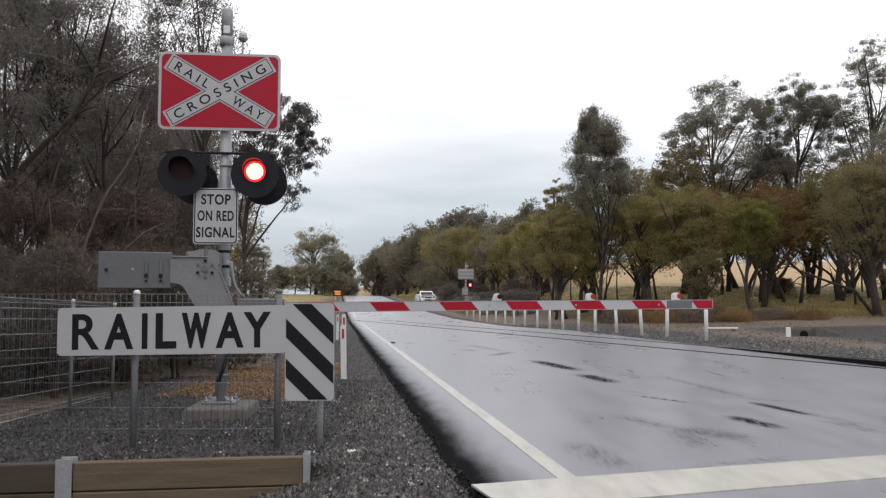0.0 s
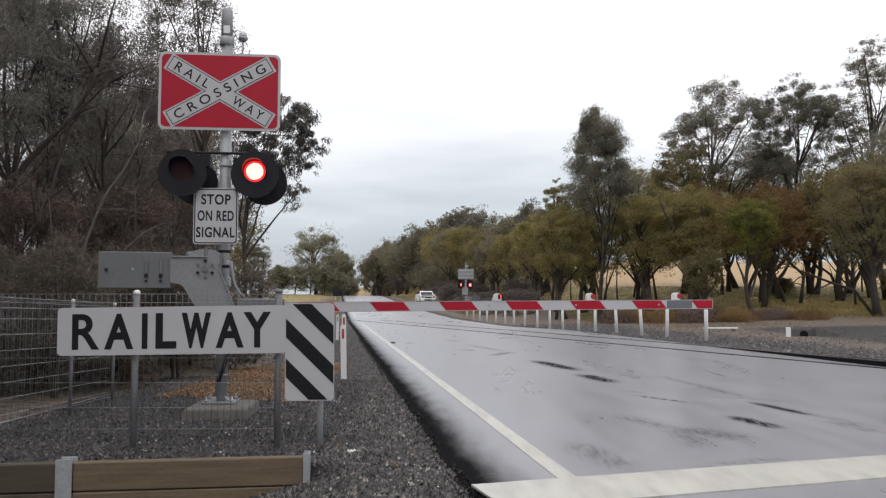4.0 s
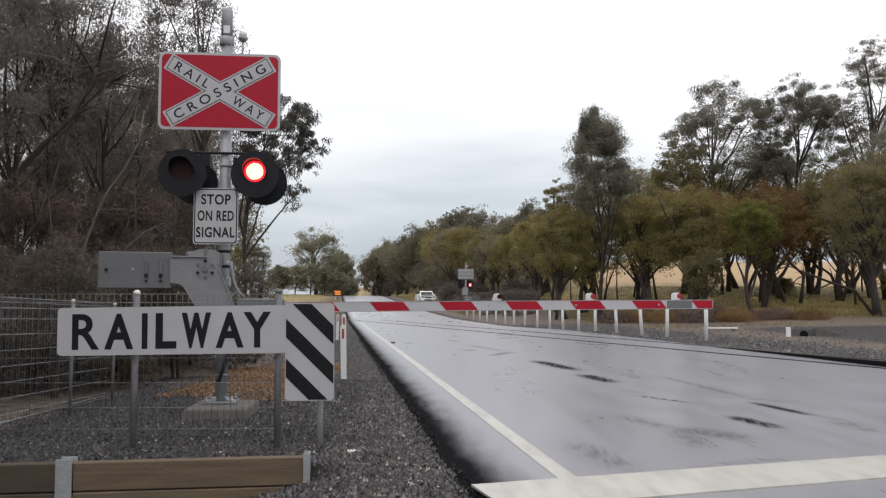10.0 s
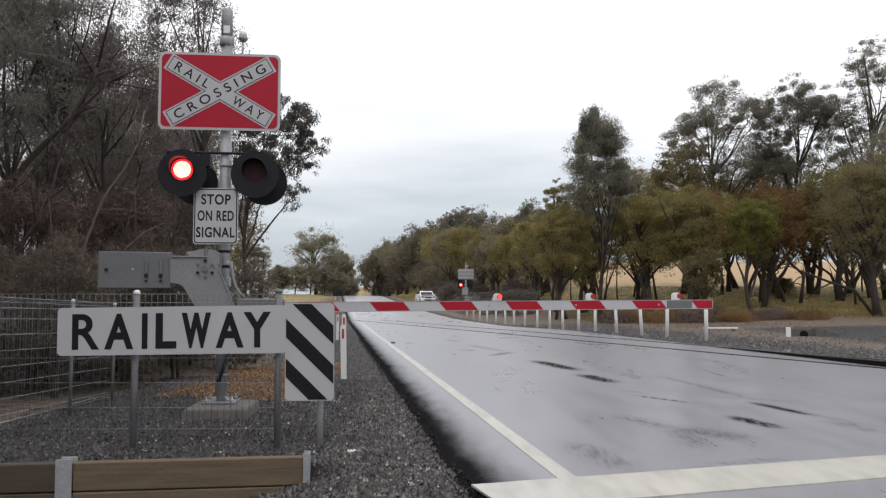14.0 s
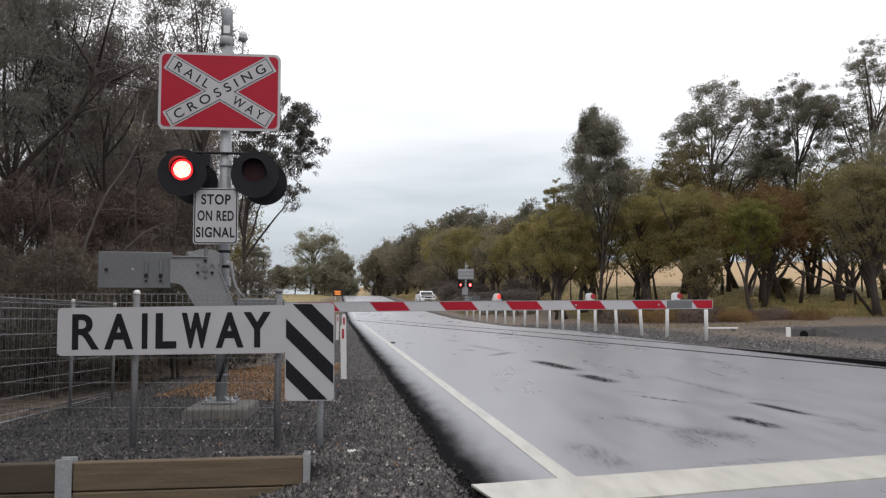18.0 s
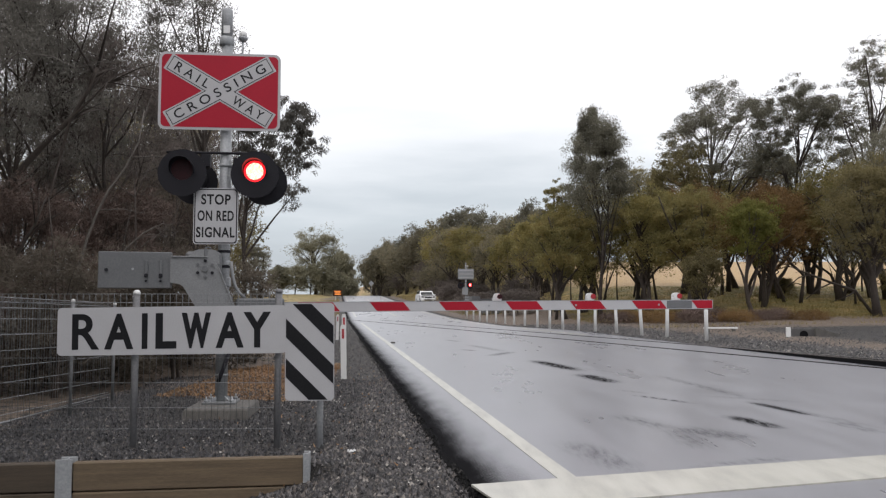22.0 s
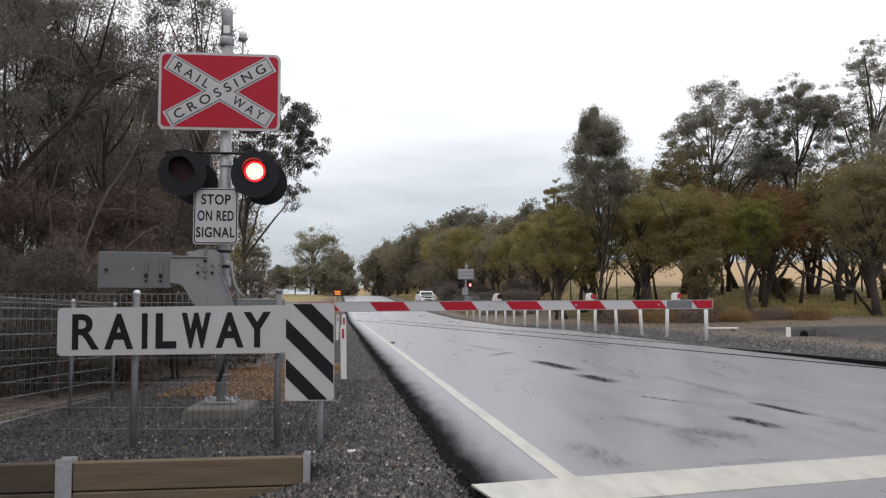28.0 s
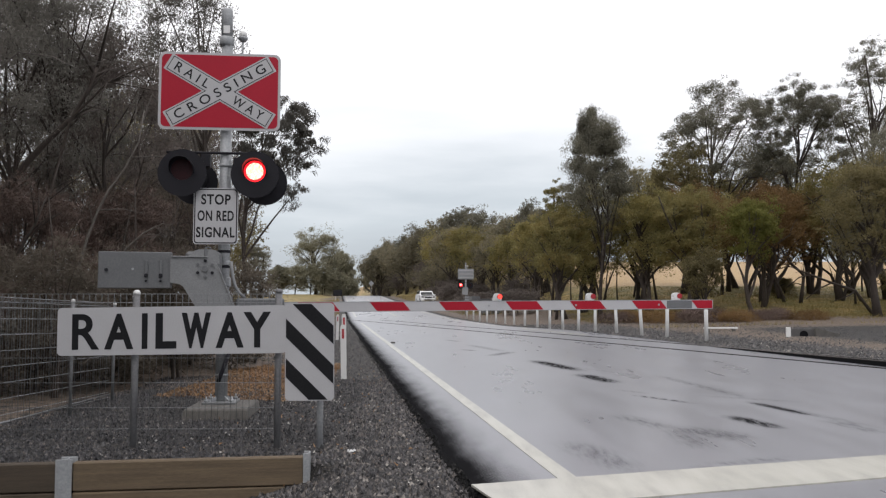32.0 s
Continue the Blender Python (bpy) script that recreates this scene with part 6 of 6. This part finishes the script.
PALECHIP = mat("pale_quartz", (0.30, 0.28, 0.25), (0.52, 0.50, 0.47), 30, 120, 0.6)


def stones(name, label, spots, sizes, seed, material=None):
    """Angular stones half sunk in the ground."""
    rng = np.random.default_rng(seed)
    n = len(spots)
    base = np.array([(1, 0, -0.4), (0, 1, -0.4), (-1, 0, -0.4), (0, -1, -0.4), (0.2, 0.1, 0.85)], float)
    v = base[None] * sizes[:, None, None] * rng.uniform(0.6, 1.35, (n, 5, 1))
    a = rng.uniform(0, 6.28, n)
    c, s = np.cos(a)[:, None], np.sin(a)[:, None]
    v = np.stack([v[:, :, 0] * c - v[:, :, 1] * s, v[:, :, 0] * s + v[:, :, 1] * c, v[:, :, 2]], 2)
    v += rng.normal(size=v.shape) * sizes[:, None, None] * 0.25
    v += spots[:, None]
    tri = np.array([(0, 1, 4), (1, 2, 4), (2, 3, 4), (3, 0, 4)])
    f = (tri[None] + (np.arange(n) * 5)[:, None, None]).reshape(-1, 3)
    me = bpy.data.meshes.new(name)
    me.from_pydata(v.reshape(-1, 3).tolist(), [], f.tolist())
    me.materials.append(material or STONES)
    ob = new(name, me)
    return tagged(ob, label, "gravel", "", "stuff")


def scatter(rng, n, x0, x1, y0, y1, ok, power=1.0):
    out = []
    while len(out) < n:
        x, y = rng.uniform(x0, x1), y0 + (y1 - y0) * rng.uniform() ** power
        if ok(x, y):
            out.append((x, y, land(x, y)))
    return np.array(out)


rng = np.random.default_rng(3)
def on_gravel(x, y):
    return x - road_x(y) < -4.40 and abs(y - wall_y(x)) > (0.07 if x < -0.93 else 0.0) and not (-2.66 < x < -1.95 and 7.9 < y < 8.8)


def in_yard(x, y):
    return x < -0.95 and y > wall_y(x)


sp = scatter(rng, 34000, -4.2, -0.9, 5.6, 12.0, lambda x, y: on_gravel(x, y) and in_yard(x, y), 1.3)
stones("gravel", "wet blue-metal gravel round the signal mast, shade in its dark colour", sp, 0.007 + 0.014 * rng.uniform(0, 1, len(sp)) ** 1.5, 4, BLUEMETAL)
sp = scatter(rng, 32000, -4.2, 0.4, 3.6, 13.0, lambda x, y: on_gravel(x, y) and not in_yard(x, y), 1.4)
stones("gravel", "grey crushed shoulder gravel with scattered pale chips", sp, (0.006 + 0.0125 * rng.uniform(0, 1, len(sp)) ** 1.5) * (1 + 0.05 * sp[:, 1]), 13)
# crumbling tarred rim of the seal
sp = scatter(rng, 3600, -3.5, 0.6, 3.6, 26.0, lambda x, y: -4.47 + 0.05 * noise.noise((y * 3, 1, 0)) < x - road_x(y) < -4.36 + 0.04 * noise.noise((y * 5, 4, 0)), 1.8)
sp[:, 2] = [max(z, -0.07 + 0.6 * (x - road_x(y) + 4.44)) if x - road_x(y) < -4.34 else -0.006 for x, y, z in sp]
stones("tar_crumbs", "black tarred stones crumbling off the road edge", sp, rng.uniform(0.005, 0.014, len(sp)), 14, TARCRUMB)
sp = scatter(rng, 14000, -4.5, -0.2, 9.0, 34.0, lambda x, y: -6.5 < x - road_x(y) < -4.42, 1.3)
stones("gravel", "dark shoulder gravel along the road edge", sp, rng.uniform(0.007, 0.022, len(sp)), 9)
sp = scatter(rng, 140, -2.6, 0.2, 4.4, 10, lambda x, y: x - road_x(y) < -4.55 and not abs(y - wall_y(x)) < 0.12)
sp[:, 2] += 0.012
chips = stones("pale_chips", "scattered pale stone chips in the gravel", sp, rng.uniform(0.006, 0.013, len(sp)), 12)
chips.data.materials.clear()
chips.data.materials.append(PALECHIP)
sp = scatter(rng, 11000, 4.0, 13.0, 12.5, 42.0, lambda x, y: 4.48 < x - road_x(y) < 8.9 and rng.uniform() < 1.4 - (x - road_x(y) - 4.4) / 4)
stones("ballast", "grey railway ballast stones beside the road", sp, rng.uniform(0.014, 0.042, len(sp)), 5)

sp = scatter(rng, 6000, 5.0, 20.0, 22.0, 44.0, lambda x, y: 6.5 < x - road_x(y) < 15.0)
stones("verge_stones", "dark loose stones on the side track", sp, rng.uniform(0.012, 0.035, len(sp)), 15, BLUEMETAL)

leaf_spots = scatter(rng, 9000, -3.4, -1.75, 9.4, 15, lambda x, y: x - road_x(y) < -5.1)
leaf_spots[:, 2] += 0.02
more = scatter(rng, 160, -3.0, 0.0, 5.6, 14, lambda x, y: -6.4 < x - road_x(y) < -4.5)
more[:, 2] += 0.02
leaf_spots = np.concatenate([leaf_spots, more])
LITTER = leaf_mat("fallen_leaves", [(0.12, 0.068, 0.036), (0.29, 0.17, 0.088), (0.48, 0.34, 0.21)], 0.05)
tagged(new("leaf_litter", leaf_mesh("leaf_litter", leaf_spots, 0.036, 0.36, 0.0, rng, LITTER)), "fallen orange-brown gum leaves and bark", "leaf litter", "", "stuff")


def grass(name, label, spots, h, material, seed):
    r = np.random.default_rng(seed)
    n = len(spots)
    d = np.stack([r.normal(size=n) * 0.3, r.normal(size=n) * 0.3, np.ones(n)], 1)
    hh = h * r.uniform(0.5, 1.4, n)[:, None]
    a = r.uniform(0, 6.28, n)
    s = np.stack([np.cos(a), np.sin(a), np.zeros(n)], 1) * (0.008 + 0.04 * h)
    v = np.stack([spots - s, spots + s, spots + d * hh], 1).reshape(-1, 3)
    me = bpy.data.meshes.new(name)
    me.from_pydata(v.tolist(), [], np.arange(3 * n).reshape(-1, 3).tolist())
    me.materials.append(material)
    return tagged(new(name, me), label, "grass", "", "stuff")


sp = scatter(rng, 30000, 8, 34, 42, 68, lambda x, y: x - road_x(y) > 9)
grass("grass", "olive-green verge grass under the gum trees", sp, 0.11, GRASS_GREEN, 6)
sp = scatter(rng, 5000, 8, 34, 35, 50, lambda x, y: x - road_x(y) > 8.5 and noise.noise((x * 0.25, y * 0.25, 2)) > 0.0)
grass("dry_grass", "dry straw-coloured grass and weeds on the verge", sp, 0.15, GRASS_DRY, 7)
sp = scatter(rng, 7000, -16, 6, 62, 140, lambda x, y: 4.9 < abs(x - road_x(y)) < 10)
grass("dry_grass", "dry yellow grass along the far roadside", sp, 0.32, GRASS_DRY, 8)
for i, (x, y, h) in enumerate(((12.6, 39.5, 0.7), (14.4, 39, 0.6), (16.2, 39.5, 0.6), (11.0, 40.5, 0.7), (9.2, 42, 0.65), (17.9, 39, 0.45), (13.5, 41, 0.75), (10.2, 42.5, 0.65))):
    tree(x, y, land(x, y) + h, 1.5, 180 + i, TWIG if i % 2 == 0 else LEAF_RUST, BARK, 2600, 0.2, 0.02, label="low dry brown bush on the verge", limbs=7, fill=0.55, aspect=0.12, trunks=3, category="bush", group="dry bushes on the verge", thick=0.3, droop=-0.6)


def paper_scrap():
    s = thing("paper_scrap", pose(-0.709, 6.18, land(-0.709, 6.18) + 0.008, 0, 0, 20), "small torn scrap of white paper on the gravel", "litter")
    for x, y, w in ((0, 0, 0.02), (0.028, 0.010, 0.014), (-0.016, 0.022, 0.011)):
        part("scrap", Geo().add([(x - w, y - w * 0.6, 0), (x + w, y - w * 0.5, 0.006), (x + w * 0.8, y + w * 0.7, 0.012), (x - w * 0.6, y + w * 0.6, 0.008), (x, y, 0.024)], [(0, 1, 4), (1, 2, 4), (2, 3, 4), (3, 0, 4), (3, 2, 1, 0)]), WHITEPAINT, s)


paper_scrap()


# ---- bird ----
def bird():
    b = thing("bird", pose(11.6, 57, 9), "small grey-brown bird flying across the sky", "bird")
    part("body", Geo().tube([(-0.16, 0, 0), (-0.11, 0, 0.012), (0, 0, 0.0), (0.09, 0, 0.01), (0.13, 0, 0.015), (0.17, 0, 0.0)], [0.012, 0.032, 0.05, 0.042, 0.034, 0.005], 10), BIRD, b)
    part("tail", Geo().flat([(-0.15, -0.03), (-0.15, 0.03), (-0.28, 0.045), (-0.28, -0.045)], -0.004, 0.004), BIRD, b)
    wings = []
    for s in (-1, 1):
        wings.append((part("wing", Geo().flat([(0.08, 0.02 * s), (0.06, 0.22 * s), (-0.03, 0.38 * s), (-0.07, 0.2 * s), (-0.08, 0.02 * s)][::s], -0.004, 0.004), BIRD, b, "", pose(0, 0, 0.02)), s))
    for ob in b.children:
        ob.data.transform(Matrix.Scale(0.5, 4))
    return b, wings


BIRD_THING, WINGS = bird()


# ---- what moves ----
def lamp_rows(m, phase, first, period):
    """Half turns of a lamp insert: lit side out while its half of the flash lasts."""
    lit = phase == 0
    angle = 0 if lit else 180
    rows = [(0.0, m @ pose(0, 0, 0, 0, 0, angle))]
    k = 0
    while True:
        t = first + k * period / 2
        if t > 31.9:
            break
        lit = not lit
        f = round(t * 30) + (-2 if lit else 0)
        for j in range(4):
            rows.append(((f + j) / 30, m @ pose(0, 0, 0, 0, 0, angle + 60 * j)))
        angle = (angle + 180) % 360
        k += 1
    rows.append((32.0, m @ pose(0, 0, 0, 0, 0, angle)))
    return rows


def page_rows(m):
    """The amber face shows while a message lasts; the dark face between messages."""
    rows, angle = [(0.0, m)], 0
    for t in (0.5, 1.5, 3.05, 4.1, 5.65, 6.85, 8.35, 9.25, 10.75, 11.85, 13.45, 14.6, 16.0, 17.25, 18.85, 19.65, 21.05, 21.9, 23.75, 25.0, 26.5, 27.35, 28.93, 30.15, 31.4):
        f = round(t * 30)
        rows += [((f + j) / 30, m @ pose(0, 0, 0, 0, 0, angle + 60 * j)) for j in range(4)]
        angle = (angle + 180) % 360
    return rows + [(32.0, m @ pose(0, 0, 0, 0, 0, angle))]


def motions():
    for ob, m in PAGES:
        walk(ob, page_rows(m))
    for ob, m, phase, far in KEYED:
        walk(ob, lamp_rows(m, phase, 0.27 if far else 0.226, 1.477 if far else 1.4674))
    for ob, amount, shift in SWAY:
        at = ob.matrix_basis.translation.copy()
        rows = []
        for i in range(65):
            t = i * 0.5
            a = amount * (math.sin(1.9 * t + shift) + 0.6 * math.sin(0.7 * t + 2 * shift))
            b = amount * 0.5 * math.sin(1.3 * t + 3 * shift)
            rows.append((t, pose(*at, math.degrees(b), math.degrees(a), 0)))
        walk(ob, rows)
    way = [(0.0, 11.6, 57.0, 9.0), (21.9, 11.6, 57.0, 9.0), (22.6, 6.82, 48.0, 10.6), (22.8, 4.24, 46.0, 11.4), (23.0, 1.36, 44.0, 11.6), (23.1, 0.1, 42.5, 11.2), (23.2, -1.9, 41.0, 10.7), (23.3, -3.2, 39.5, 10.1), (23.4, -5.6, 38.0, 10.2), (24.2, -17.0, 34.0, 8.0), (32.0, -17.0, 34.0, 8.0)]
    walk(BIRD_THING, [(t, pose(x, y, z, 0, 0, 190)) for t, x, y, z in way])
    for w, s in WINGS:
        rows = [(0.0, pose(0, 0, 0.02)), (21.9, pose(0, 0, 0.02))]
        rows += [(22.0 + 0.1 * i, pose(0, 0, 0.02, s * (32 if i % 2 else -24), 0, 0)) for i in range(22)]
        walk(w, rows + [(32.0, pose(0, 0, 0.02))])


motions()
